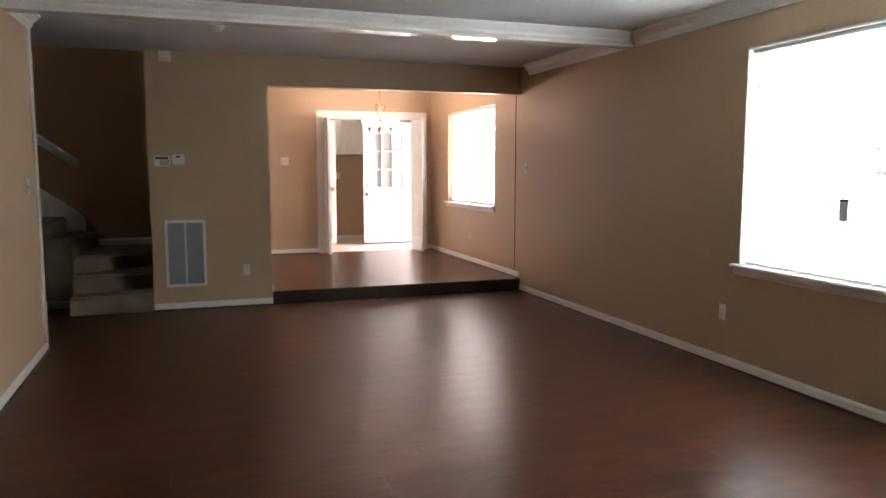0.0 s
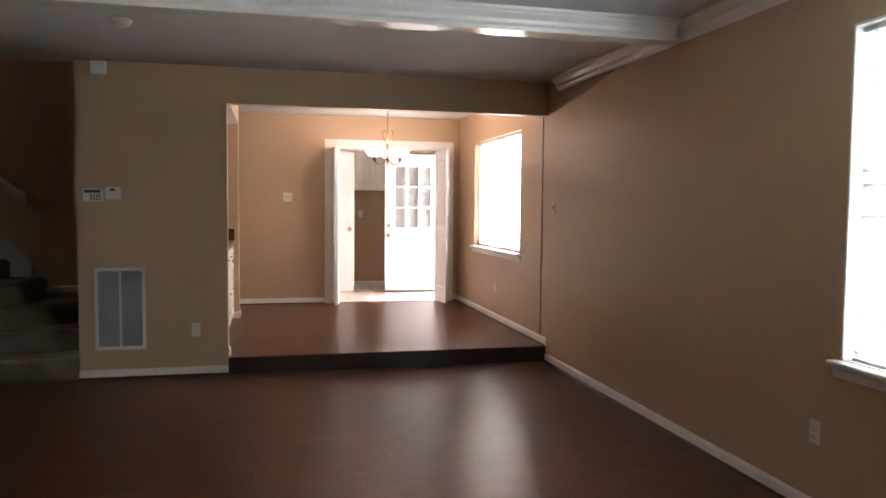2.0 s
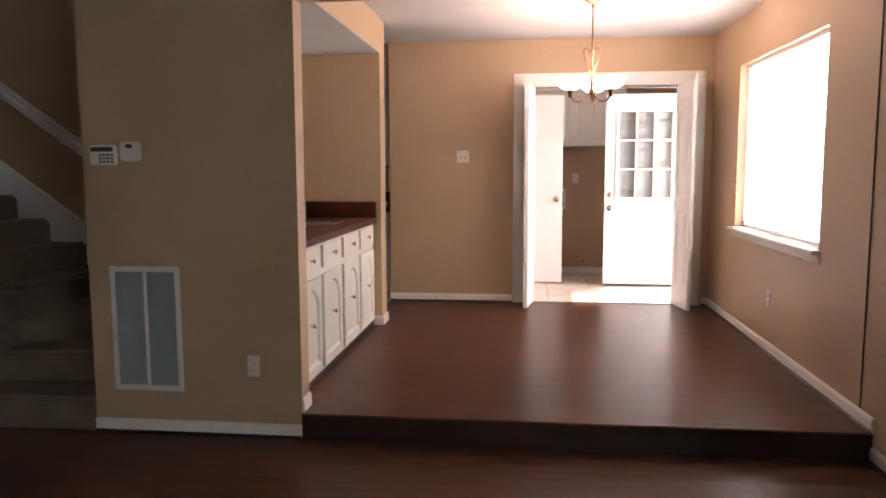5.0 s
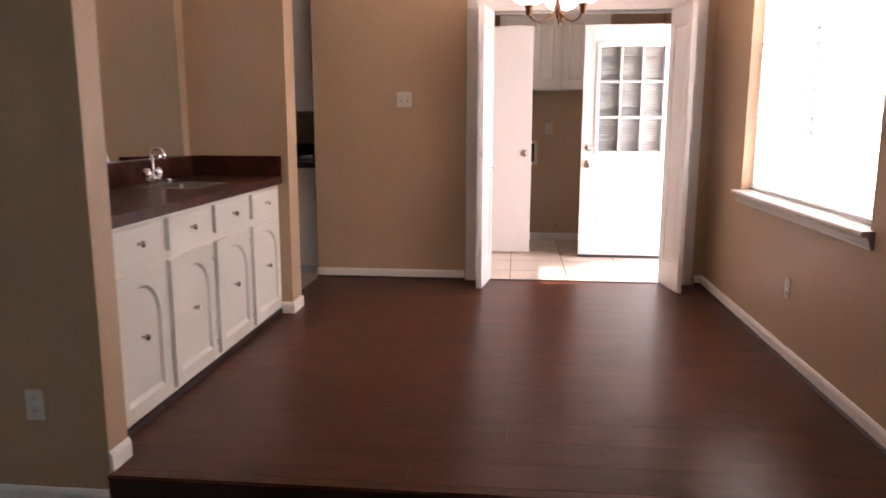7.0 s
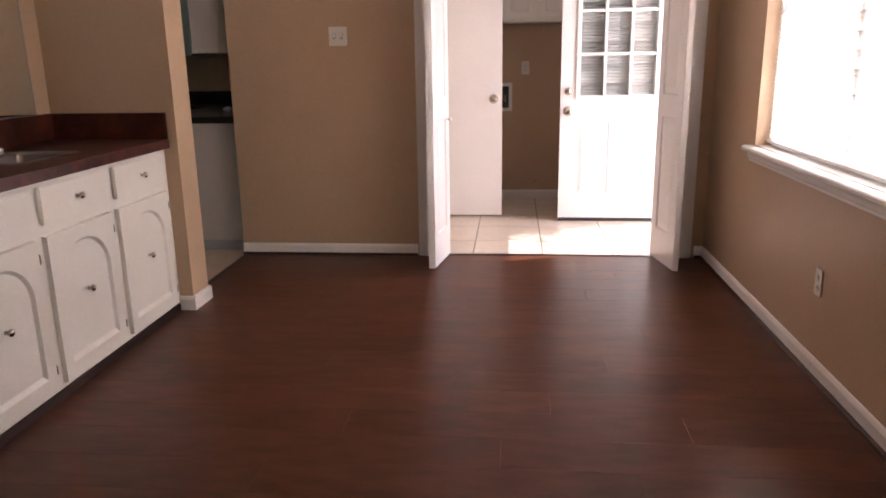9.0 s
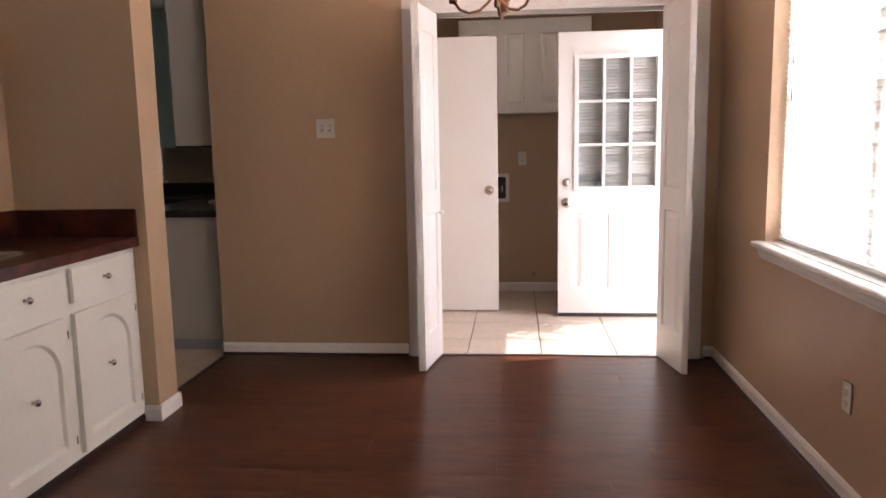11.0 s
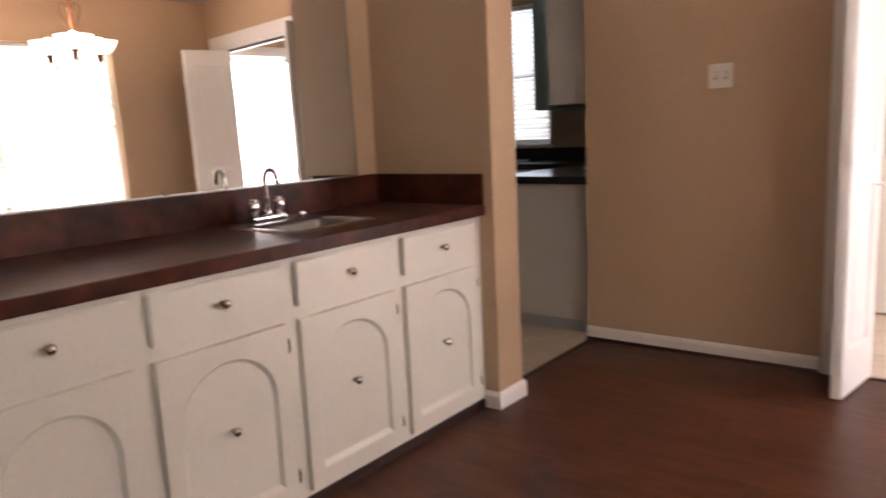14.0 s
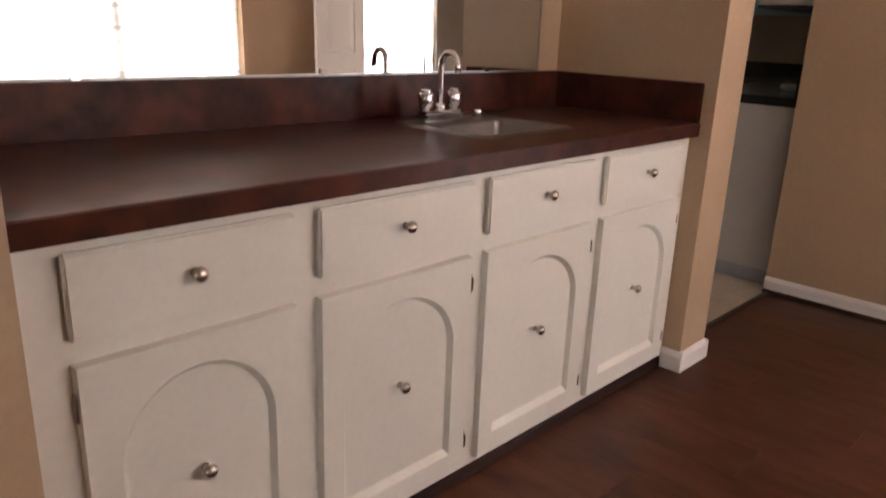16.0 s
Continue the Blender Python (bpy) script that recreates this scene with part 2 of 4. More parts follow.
# ---- plan ----
R, Y, B, D = 3.975, 7.50, 10.905, 0.145     # east wall, front wall, dining north wall, dining floor
LC, DC = 2.62, 2.655                        # living and dining ceilings
JX, WX = 1.077, -0.107                      # opening's west jamb; west end of the front wall
LW, LE = -0.856, 6.05                        # living room west wall and its end
N, NL = 12.727, 13.0                        # kitchen and laundry north walls
T = 0.17                                    # outer wall thickness

PIER = 7.633                                 # north face of the pier beside the wet bar

# floors
floor_living = structure("floor_living", box(-4.028, R, -3.312, Y + 0.02, -0.12, -0.010), GROUT, "dark brown laminate living room floor", "floor")
floor_dining = structure("floor_dining", boxes([(JX - 0.02, R, Y + 0.03, B + 0.03, -0.12, D - 0.010), (0.328, JX - 0.02, PIER, 9.748, -0.12, D - 0.010)]), GROUT, "raised dark brown laminate dining floor", "floor")
floor_laundry = structure("floor_laundry", box(1.885, R + T, B + 0.03, NL, -0.12, D - 0.008), GROUT, "beige tiled laundry floor", "floor")
floor_kitchen = structure("floor_kitchen", boxes([(-2.854, 0.925, 9.17, N, -0.12, D - 0.003), (0.925, JX - 0.02, 9.94, B, -0.12, D - 0.003)]), VINYL, "pale beige kitchen floor", "floor")
structure("trim_kitchen_threshold", box(0.937, 0.96, 9.94, B, D - 0.02, D + 0.006, 0.002), RISER, "thin dark threshold strip", "threshold")
structure("trim_laundry_threshold", box(2.252, 3.799, B + 0.012, B + 0.04, D - 0.02, D + 0.006, 0.002), STEEL, "thin metal threshold strip", "threshold")
step_riser = structure("step_riser", boxes([(JX + 0.002, R - 0.002, Y - 0.018, Y + 0.03, 0.0, D - 0.016)]), RISER, "dark brown step riser", "step")
structure("step_nosing", box(JX + 0.002, R - 0.002, Y - 0.034, Y + 0.03, D - 0.016, D + 0.002, 0.006), PLANK, "dark rounded wooden step nosing", "step")

# ceilings
structure("ceiling_living", box(-4.028, R + T, -3.312, Y + 0.12, LC, LC + 0.1), CEIL, "white textured living room ceiling", "ceiling")
structure("ceiling_dining", box(0.181, R + T, Y + 0.12, B + 0.06, DC, DC + 0.1), CEIL, "white dining room ceiling", "ceiling")
structure("ceiling_laundry", box(1.748, R + T, B + 0.06, NL + 0.2, 2.6, 2.7), CEIL, "white laundry ceiling", "ceiling")
structure("ceiling_kitchen", box(-2.854, 0.181, 9.17, N + 0.2, 2.6, 2.7), CEIL, "white kitchen ceiling", "ceiling")
structure("ceiling_kitchen_side", box(0.181, 1.748, B + 0.06, N + 0.2, 2.6, 2.7), CEIL, "white kitchen ceiling", "ceiling")
structure("ceiling_stairs", box(-4.028, 0.181, Y + 0.12, 9.05, 4.4, 4.5), CEIL, "white stairwell ceiling", "ceiling")

# east wall, with living window, dining window and back doorway
LWIN = (0.625, 3.79, 0.775, 2.285)
DWIN = (8.27, 10.07, 0.965, 2.275)
BDO = (11.083, 11.967, D, 2.245)
X0, X1 = R, R + T
structure("wall_east", boxes([
    (X0, X1, -3.312, LWIN[0], -0.1, 2.75), (X0, X1, LWIN[0], LWIN[1], -0.1, LWIN[2]), (X0, X1, LWIN[0], LWIN[1], LWIN[3], 2.75),
    (X0, X1, LWIN[1], DWIN[0], -0.1, 2.75), (X0, X1, DWIN[0], DWIN[1], -0.1, DWIN[2]), (X0, X1, DWIN[0], DWIN[1], DWIN[3], 2.75),
    (X0, X1, DWIN[1], BDO[0], -0.1, 2.75), (X0, X1, BDO[0], BDO[1], -0.1, BDO[2] - 0.009), (X0, X1, BDO[0], BDO[1], BDO[3], 2.75),
    (X0, X1, BDO[1], NL + 0.2, -0.1, 2.75)]), WALL, "tan painted east wall with two windows", "wall")
structure("wall_south", box(-4.028, R, -3.465, -3.312, -0.1, 2.7), WALL, "tan painted wall", "wall")
structure("wall_west", box(LW - 0.12, LW, -3.1, LE, -0.02, LC), WALL, "tan painted wall ending beside the stairs", "wall")
# The high opening is out of view, added for the stair fill lamp.
structure("wall_hall_west", boxes([(-4.028, -3.881, -3.312, 9.05, -0.1, 3.0), (-4.028, -3.881, -3.312, 8.15, 3.0, 4.0), (-4.028, -3.881, 8.95, 9.05, 3.0, 4.0), (-4.028, -3.881, -3.312, 9.05, 4.0, 4.5)]), WALL, "brown painted hall wall with an unseen high opening added for light", "wall")
structure("wall_hall_south", box(-3.881, LW - 0.12, LE - 1.6, LE - 1.5, -0.02, LC), STAIRWALL, "brown hall wall", "wall")
structure("wall_front", boxes([(WX, JX, Y, Y + 0.12, -0.02, LC), (0.181, JX, Y + 0.12, PIER, -0.02, DC), (JX, R, Y, Y + 0.12, 2.315, LC)]), WALL, "tan wall with wide opening to the dining room", "wall")
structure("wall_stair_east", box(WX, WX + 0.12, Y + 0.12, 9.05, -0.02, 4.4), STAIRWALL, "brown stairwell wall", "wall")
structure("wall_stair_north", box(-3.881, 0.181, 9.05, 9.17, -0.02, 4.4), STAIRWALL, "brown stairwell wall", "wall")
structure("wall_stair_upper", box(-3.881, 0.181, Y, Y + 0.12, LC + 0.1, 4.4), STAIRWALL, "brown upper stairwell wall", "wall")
BARM = pose(0.327, PIER, 0, 0, 0, -2.5)      # the wall behind the bar stands slightly askew
bw = box(-0.13, 0.0, -0.02, 2.13, -0.02, DC)
bw.transform(BARM)
structure("wall_bar_west", bw, WALL, "tan wall behind the wet bar", "wall")
structure("wall_bar_end", boxes([(0.181, 1.07, 9.748, 9.94, -0.02, DC)]), WALL, "tan end wall of the wet bar", "wall")
structure("ceiling_soffit", box(0.33, JX - 0.002, PIER + 0.002, 9.746, 2.379, 2.385), CEIL, "white underside of the soffit", "soffit")
structure("soffit_bar", box(0.328, JX, PIER, 9.748, 2.385, DC), WALL, "tan dropped soffit over the wet bar", "soffit")
structure("wall_dining_north", boxes([(0.925, 2.245, B, B + 0.12, -0.02, 2.75), (3.79, R, B, B + 0.12, -0.02, 2.75), (2.245, 3.79, B, B + 0.12, 2.235, 2.75)]), WALL, "tan dining wall with laundry doorway", "wall")
structure("wall_laundry_west", box(1.767, 1.885, B + 0.12, NL, -0.02, 2.65), WALL, "tan laundry wall", "wall")
structure("wall_north", boxes([(1.885, R, NL, NL + 0.15, -0.02, 2.65), (-2.854, -1.503, N, N + 0.15, -0.02, 2.65), (-0.308, 1.885, N, N + 0.15, -0.02, 2.65), (-1.503, -0.308, N, N + 0.15, -0.02, 1.19), (-1.503, -0.308, N, N + 0.15, 2.36, 2.65)]), WALL, "tan north wall with kitchen window", "wall")
structure("wall_kitchen_east", box(0.906, 1.023, B + 0.12, N, -0.02, 2.65), SPLASH, "dark grey kitchen wall", "wall")
structure("wall_kitchen_west", box(-2.951, -2.854, 9.17, N, -0.02, 2.65), WALL, "tan kitchen wall", "wall")

# seam strip where the living room wall stops against the dining room wall
structure("trim_wall_seam", box(R - 0.006, R, Y + 0.13, Y + 0.136, D + 0.08, 2.315), RISER, "thin dark joint line in the wall", "seam")

# baseboards
BASE = [(0, 0), (0.014, 0), (0.014, 0.058), (0.009, 0.070), (0.005, 0.076), (0, 0.076)]


def baseboard(a, b, flip=False, shoe=True, material=None):
    ob = structure("baseboard", extrude_profile(BASE, a, b, flip=flip), material or TRIM, "white painted baseboard", "baseboard")
    if shoe:
        q = [(0.014, 0), (0.026, 0), (0.025, 0.008), (0.020, 0.014), (0.014, 0.016)]
        part("shoe_moulding", extrude_profile(q, a, b, flip=flip), RISER, ob, "dark shoe moulding")
    return ob


baseboard((R, -3.312, 0), (R, Y - 0.02, 0), flip=True)
baseboard((R, Y - 0.02, D), (R, B, D), flip=True)
baseboard((WX, Y, 0), (JX, Y, 0))
baseboard((JX, Y + 0.0, D), (JX, PIER, D), shoe=False)
baseboard((LW, -3.312, 0), (LW, LE, 0))
baseboard((LW - 0.12, LE, 0), (LW, LE, 0), flip=True)
baseboard((1.07, 9.748, D), (1.07, 9.94, D), shoe=False)
baseboard((0.999, 9.748, D), (1.084, 9.748, D), shoe=False)
baseboard((0.925, 9.94, D), (1.084, 9.94, D), flip=True, shoe=False)
baseboard((0.925, B, D), (2.125, B, D))
baseboard((3.916, B, D), (R, B, D))
baseboard((1.885, NL, D), (R, NL, D), shoe=False)
baseboard((-0.896, 9.05, 0.55), (WX, 9.05, 0.55), shoe=False)
baseboard((-2.854, 8.0, 0.0), (-0.915, 8.0, 0.0), shoe=False)

# crown mouldings and the ceiling beam
CROWN = [(0, 0), (0, -0.115), (0.012, -0.115), (0.016, -0.098), (0.030, -0.085), (0.036, -0.062), (0.066, -0.034), (0.072, -0.022), (0.088, -0.016), (0.092, 0)]
for a, b, fl in (((R, -3.312, LC), (R, 5.169, LC), True), ((R, 5.322, LC), (R, 7.265, LC), True), ((LW, -3.312, LC), (LW, 5.169, LC), False), ((LW, 5.322, LC), (LW, LE, LC), False)):
    structure("crown_moulding", extrude_profile(CROWN, a, b, flip=fl), TRIM, "white painted crown moulding", "crown moulding")
beam = structure("ceiling_beam", box(LW, R, 5.174, 5.317, LC - 0.118, LC, 0.003), BEAMM, "glossy white boxed ceiling beam", "beam")
part("crown_moulding", extrude_profile([(o, u * 0.98) for o, u in CROWN], (LW + 0.09, 5.174, LC), (R - 0.09, 5.174, LC)), TRIM, beam)
part("bottom_bead", box(LW, R, 5.161, 5.173, LC - 0.118, LC - 0.100, 0.003), TRIM, beam)
structure("trim_wall_end", boxes([(LW - 0.13, LW + 0.012, LE, LE + 0.014, 0.076, LC), (LW, LW + 0.014, LE - 0.095, LE, 0.076, LC - 0.115)]), TRIM, "white corner trim at the wall's end", "trim")

# ---- windows ----


def hung_window(name, win, label, units=2, reveal=None):
    """Double-hung sashes side by side in an east wall opening, with painted liner and stool."""
    y0, y1, z0, z1 = win
    w = tagged(new(name), label, "window", kind="structure")
    xf0, xf1 = R + 0.10, R + 0.165
    part("jamb_liner", boxes([(R - 0.001, R + T, y1 - 0.012, y1, z0, z1 - 0.012), (R - 0.001, R + T, y0, y0 + 0.012, z0, z1 - 0.012), (R - 0.001, R + T, y0, y1, z1 - 0.012, z1)]), reveal or TRIM, w)
    xf = (xf0 - 0.02, xf1)
    part("window_frame", boxes([(*xf, y0 + 0.012, y0 + 0.05, z0, z1 - 0.012), (*xf, y1 - 0.05, y1 - 0.012, z0, z1 - 0.012), (*xf, y0 + 0.05, y1 - 0.05, z0, z0 + 0.04), (*xf, y0 + 0.05, y1 - 0.05, z1 - 0.05, z1 - 0.012)], 0.002), ALU, w)
    zr = (z0 + z1) / 2
    span = (y1 - y0) / units
    for i in range(units):
        ya, yb = y0 + span * i + 0.045, y0 + span * (i + 1) - 0.045
        if i:
            part("mullion", box(*xf, y0 + span * i - 0.030, y0 + span * i + 0.030, z0 + 0.04, z1 - 0.05, 0.002), ALU, w)
        part("meeting_rail", box(xf0 - 0.012, xf1 - 0.01, ya, yb, zr - 0.025, zr + 0.025, 0.003), ALU, w)
        for za, zb in ((z0 + 0.04, zr - 0.025), (zr + 0.025, z1 - 0.05)):
            pane = part("pane", box(xf1 - 0.03, xf1 - 0.026, ya, yb, za, zb), GLASS, w)
            pane.visible_shadow = False
    stool = [(-0.02, 0.0), (0.050, 0.0), (0.056, -0.006), (0.056, -0.020), (0.050, -0.026), (0.030, -0.026), (0.026, -0.040), (0.020, -0.044), (0.020, -0.060), (0.014, -0.066), (0.014, -0.078), (0, -0.078), (0, -0.026), (-0.02, -0.026)]
    part("window_sill", extrude_profile(stool, (R, y0 - 0.03, z0), (R, y1 + 0.03, z0), flip=True), TRIM, w, "white moulded window stool and apron")
    part("sill_board", box(R + 0.001, xf0, y0 + 0.012, y1 - 0.012, z0 - 0.02, z0 + 0.004), TRIM, w)
    return w


hung_window("window_living", LWIN, "wide white double-hung window with stool", 3)
hung_window("window_dining", DWIN, "white double-hung window beside the dining area", reveal=WALL)


def slat_mesh(name, length, width, material, curve=0.003):
    bm = bmesh.new()
    rows = []
    for k in range(5):
        u = -width / 2 + width * k / 4
        h = curve * (1 - (2 * k / 4 - 1) ** 2)
        rows.append((bm.verts.new((u, -length / 2, h)), bm.verts.new((u, length / 2, h))))
    for a, b in zip(rows, rows[1:]):
        bm.faces.new((a[0], b[0], b[1], a[1]))
    bmesh.ops.solidify(bm, geom=bm.faces[:], thickness=0.0006)
    bmesh.ops.recalc_face_normals(bm, faces=bm.faces)
    return mesh_of(name, bm, material)


def blind(label, x, y0, y1, z0, z1, tilt, pitch=0.0236, width=0.0246, material=SLAT, raised=0.0, along_x=False, wands=True, category="blind"):
    """A mini blind: headrail, slats, bottom rail, ladder cords and a wand. It hangs in the plane x, or y when along_x."""
    b = thing("mini_blind", label, category)
    ln = y1 - y0
    b.matrix_world = pose(x, (y0 + y1) / 2, z1) if not along_x else pose((y0 + y1) / 2, x, z1, 0, 0, -90)
    part("headrail", box(-0.014, 0.014, -ln / 2, ln / 2, -0.028, 0, 0.002), ALU, b)
    me = slat_mesh("slat", ln - 0.01, width, material)
    n = int((z1 - z0 - raised - 0.05) / pitch)
    for i in range(n):
        s = new("slat", me)
        s.parent = b
        s.matrix_basis = pose(0, 0, -0.042 - pitch * i, 0, tilt, 0)
    zb = -0.042 - pitch * n
    part("bottom_rail", box(-0.012, 0.012, -ln / 2 + 0.005, ln / 2 - 0.005, zb - 0.010, zb + 0.004, 0.003), ALU, b)
    for f in (-0.36, 0.0, 0.36):
        part("ladder_cord", boxes([(-0.0135, -0.0125, f * ln - 0.001, f * ln + 0.001, zb, -0.028)]), PLATE, b)
    if wands:
        part("tilt_wand", tube([(-0.022, ln * 0.42, -0.02), (-0.024, ln * 0.42, -0.65)], 0.004, 8), ACRYL, b)
    return b


lspan = (LWIN[1] - LWIN[0] - 0.032) / 3
for i in range(3):
    ya = LWIN[0] + 0.016 + lspan * i
    blind("closed white mini blind in the living room window", R + 0.045, ya + 0.003, ya + lspan - 0.003, LWIN[2] + 0.006, LWIN[3] - 0.014, 75)
blind("closed white mini blind in the dining window", R + 0.062, DWIN[0] + 0.016, DWIN[1] - 0.016, DWIN[2] + 0.006, DWIN[3] - 0.014, 75)
tag = thing("hang_tag", "small grey plastic tag hanging on the blind", "tag", at=(R + 0.024, 2.945, 1.20))
part("plate", box(-0.004, 0.004, -0.032, 0.032, -0.065, 0.055, 0.003), GREYP, tag)
part("clip", box(-0.006, 0.006, -0.032, 0.032, 0.055, 0.070, 0.003), DARKP, tag)

# ---- laundry doorway: casing and bifold doors ----


def casing(name, x0, x1, z0, z1, y, w, label):
    """A flat moulded casing round an opening in a wall that faces -y."""
    d = tagged(new(name), label, "door casing", kind="structure")
    for a, b in ((x0 - w, x0), (x1, x1 + w)):
        part("side_casing", boxes([(a, b, y - 0.016, y, z0, z1 + w), (a + 0.012, b - 0.012, y - 0.024, y - 0.015, z0, z1 + w - 0.012)], 0.003), TRIM, d)
    part("head_casing", boxes([(x0, x1, y - 0.016, y, z1, z1 + w), (x0, x1, y - 0.024, y - 0.015, z1 + 0.012, z1 + w - 0.012)], 0.003), TRIM, d)
    part("jamb", boxes([(x0, x0 + 0.015, y, y + 0.12, z0, z1), (x1 - 0.015, x1, y, y + 0.12, z0, z1), (x0 + 0.015, x1 - 0.015, y, y + 0.12, z1 - 0.015, z1)]), TRIM, d)
    part("track", box(x0 + 0.02, x1 - 0.02, y + 0.03, y + 0.06, z1 - 0.04, z1 - 0.016), STEEL, d, "metal sliding track")
    return d


casing("door_laundry_casing", 2.237, 3.795, D, 2.235, B, 0.103, "white moulded casing round the laundry doorway")


def raised_panel(x0, x1, z0, z1, t, depth=0.010, edge=0.03):
    """Front and back raised field of one door panel, centred on y = 0 of a slab of thickness t."""
    bm = bmesh.new()
    for s in (-1, 1):
        y = s * t / 2
        loops = []
        for inset, off in ((0, 0.0), (0.008, -depth * 0.7), (0.016, -depth * 0.7), (edge + 0.016, 0.0)):
            loops.append([bm.verts.new((a, y + s * off, b)) for a, b in ((x0 + inset, z0 + inset), (x1 - inset, z0 + inset), (x1 - inset, z1 - inset), (x0 + inset, z1 - inset))])
        for a, b in zip(loops, loops[1:]):
            for i in range(4):
                bm.faces.new((a[i], a[(i + 1) % 4], b[(i + 1) % 4], b[i]))
        bm.faces.new(loops[-1])
    bmesh.ops.recalc_face_normals(bm, faces=bm.faces)
    return bm


def framed_leaf(w, h, t, panels):
    """A door leaf in the xz plane from x = 0: stiles and rails round the openings given as (x0, x1, z0, z1)."""
    xs = sorted({0.0, w, *[v for p in panels for v in p[:2]]})
    zs = sorted({0.0, h, *[v for p in panels for v in p[2:]]})
    bm = bmesh.new()
    for a, b in zip(xs, xs[1:]):
        for c, d in zip(zs, zs[1:]):
            if not any(p[0] <= a and b <= p[1] and p[2] <= c and d <= p[3] for p in panels):
                bm_box(bm, a, b, -t / 2, t / 2, c, d)
    bmesh.ops.remove_doubles(bm, verts=bm.verts, dist=1e-5)
    return bm


def bifold(label, pivot, away, h=2.055):
    """A folded pair of narrow panelled leaves; each leaf's pose is given."""
    d = thing("bifold_door", label, "bifold door", "bifold doors at the laundry")
    w, t = 0.385, 0.030
    fields = [(0.075, w - 0.075, 0.20, 0.90), (0.075, w - 0.075, 1.03, h - 0.13)]
    for m in (pivot, away):
        leaf = part("leaf", framed_leaf(w, h, t, fields), DOORP, d)
        leaf.matrix_basis = m
        for f in fields:
            part("panel", raised_panel(*f, t - 0.004), DOORP, leaf)
        for z in (0.25, 1.02, 1.8):
            part("hinge", tube([(w + 0.002, 0.015, z - 0.032), (w + 0.002, 0.015, z + 0.032)], 0.004, 8), DOORP, leaf, "small painted hinge")
    knob = part("pull", lathe([(0, 0.034), (0.010, 0.033), (0.014, 0.026), (0.010, 0.014), (0.006, 0.008), (0.006, 0), (0.012, 0)], 16), DOORP, d, "small white pull knob")
    knob.matrix_basis = away @ pose(0.05, 0.014, 0.89, -90, 0, 0)
    return d


# each leaf runs from the doorway into the dining room
bifold("white panelled bifold door folded open", pose(2.272, B + 0.02, D + 0.012, 0, 0, -93), pose(2.323, B + 0.02, D + 0.012, 0, 0, -99))
bifold("white panelled bifold door folded open", pose(3.769, B + 0.02, D + 0.012, 0, 0, -96), pose(3.66, B + 0.03, D + 0.012, 0, 0, -80))

# ---- laundry ----


def knob_lathe(r):
    return lathe([(0, 0.055), (r * 0.7, 0.054), (r, 0.044), (r * 0.92, 0.032), (r * 0.45, 0.022), (r * 0.4, 0.008), (r * 1.05, 0.006), (r * 1.1, 0)], 20)


interior = thing("interior_door", "plain white flush door standing open", "door")
slab = part("slab", box(1.91, 2.66, 12.15, 12.185, D + 0.012, 2.255, 0.003), DOORP, interior)
kn = part("knob", knob_lathe(0.033), NICKEL, interior, "satin nickel door knob")
kn.matrix_basis = pose(2.592, 12.15, 1.10, 90, 0, 0)
part("latch_plate", box(2.659, 2.662, 12.155, 12.18, 1.07, 1.13), NICKEL, interior)
part("latch", box(2.66, 2.672, 12.161, 12.174, 1.092, 1.108, 0.002), NICKEL, interior)

# half-glazed back door, swung open against the laundry wall
bx0, bx1, bz0, bz1, by, bt = 3.11, 3.955, D + 0.012, 2.24, 12.006, 0.042
back = thing("back_door", "white nine-pane back door standing open", "door")
gx0, gx1, gz0, gz1 = 3.248, 3.821, 1.12, 2.06
low = [(3.238, 3.486, 0.36, 0.93), (3.583, 3.831, 0.36, 0.93)]
bslab = part("slab", framed_leaf(bx1 - bx0, bz1 - bz0, bt, [(gx0 - bx0, gx1 - bx0, gz0 - bz0, gz1 - bz0)] + [(a - bx0, b - bx0, c - bz0, d - bz0) for a, b, c, d in low]), DOORP, back)
bslab.matrix_basis = pose(bx0, by, bz0)
for a, b, c, d in low:
    pn = part("panel", raised_panel(a - bx0, b - bx0, c - bz0, d - bz0, bt), DOORP, back)
    pn.matrix_basis = pose(bx0, by, bz0)
part("glazing_frame", boxes([(gx0 - 0.025, gx0 + 0.008, by - 0.034, by + 0.034, gz0 - 0.025, gz1 + 0.025), (gx1 - 0.008, gx1 + 0.025, by - 0.034, by + 0.034, gz0 - 0.025, gz1 + 0.025), (gx0 + 0.008, gx1 - 0.008, by - 0.034, by + 0.034, gz0 - 0.025, gz0 + 0.008), (gx0 + 0.008, gx1 - 0.008, by - 0.034, by + 0.034, gz1 - 0.008, gz1 + 0.025)], 0.003), DOORP, back)
gw, gh = (gx1 - gx0) / 3, (gz1 - gz0) / 3
for i in (1, 2):
    part("muntin", box(gx0 + gw * i - 0.010, gx0 + gw * i + 0.010, by - 0.026, by + 0.026, gz0 + 0.008, gz1 - 0.008, 0.003), DOORP, back)
    part("muntin", box(gx0 + 0.008, gx1 - 0.008, by - 0.025, by + 0.025, gz0 + gh * i - 0.010, gz0 + gh * i + 0.010, 0.003), DOORP, back)
for i in range(3):
    for j in range(3):
        p = part("pane", box(gx0 + gw * i + 0.009, gx0 + gw * (i + 1) - 0.009, by - 0.003, by + 0.003, gz0 + gh * j + 0.009, gz0 + gh * (j + 1) - 0.009), GLASS, back)
        p.visible_shadow = False
bk = part("knob", knob_lathe(0.034), NICKEL, back, "satin nickel door knob")
bk.matrix_basis = pose(3.169, by - bt / 2, 1.01, 90, 0, 0)
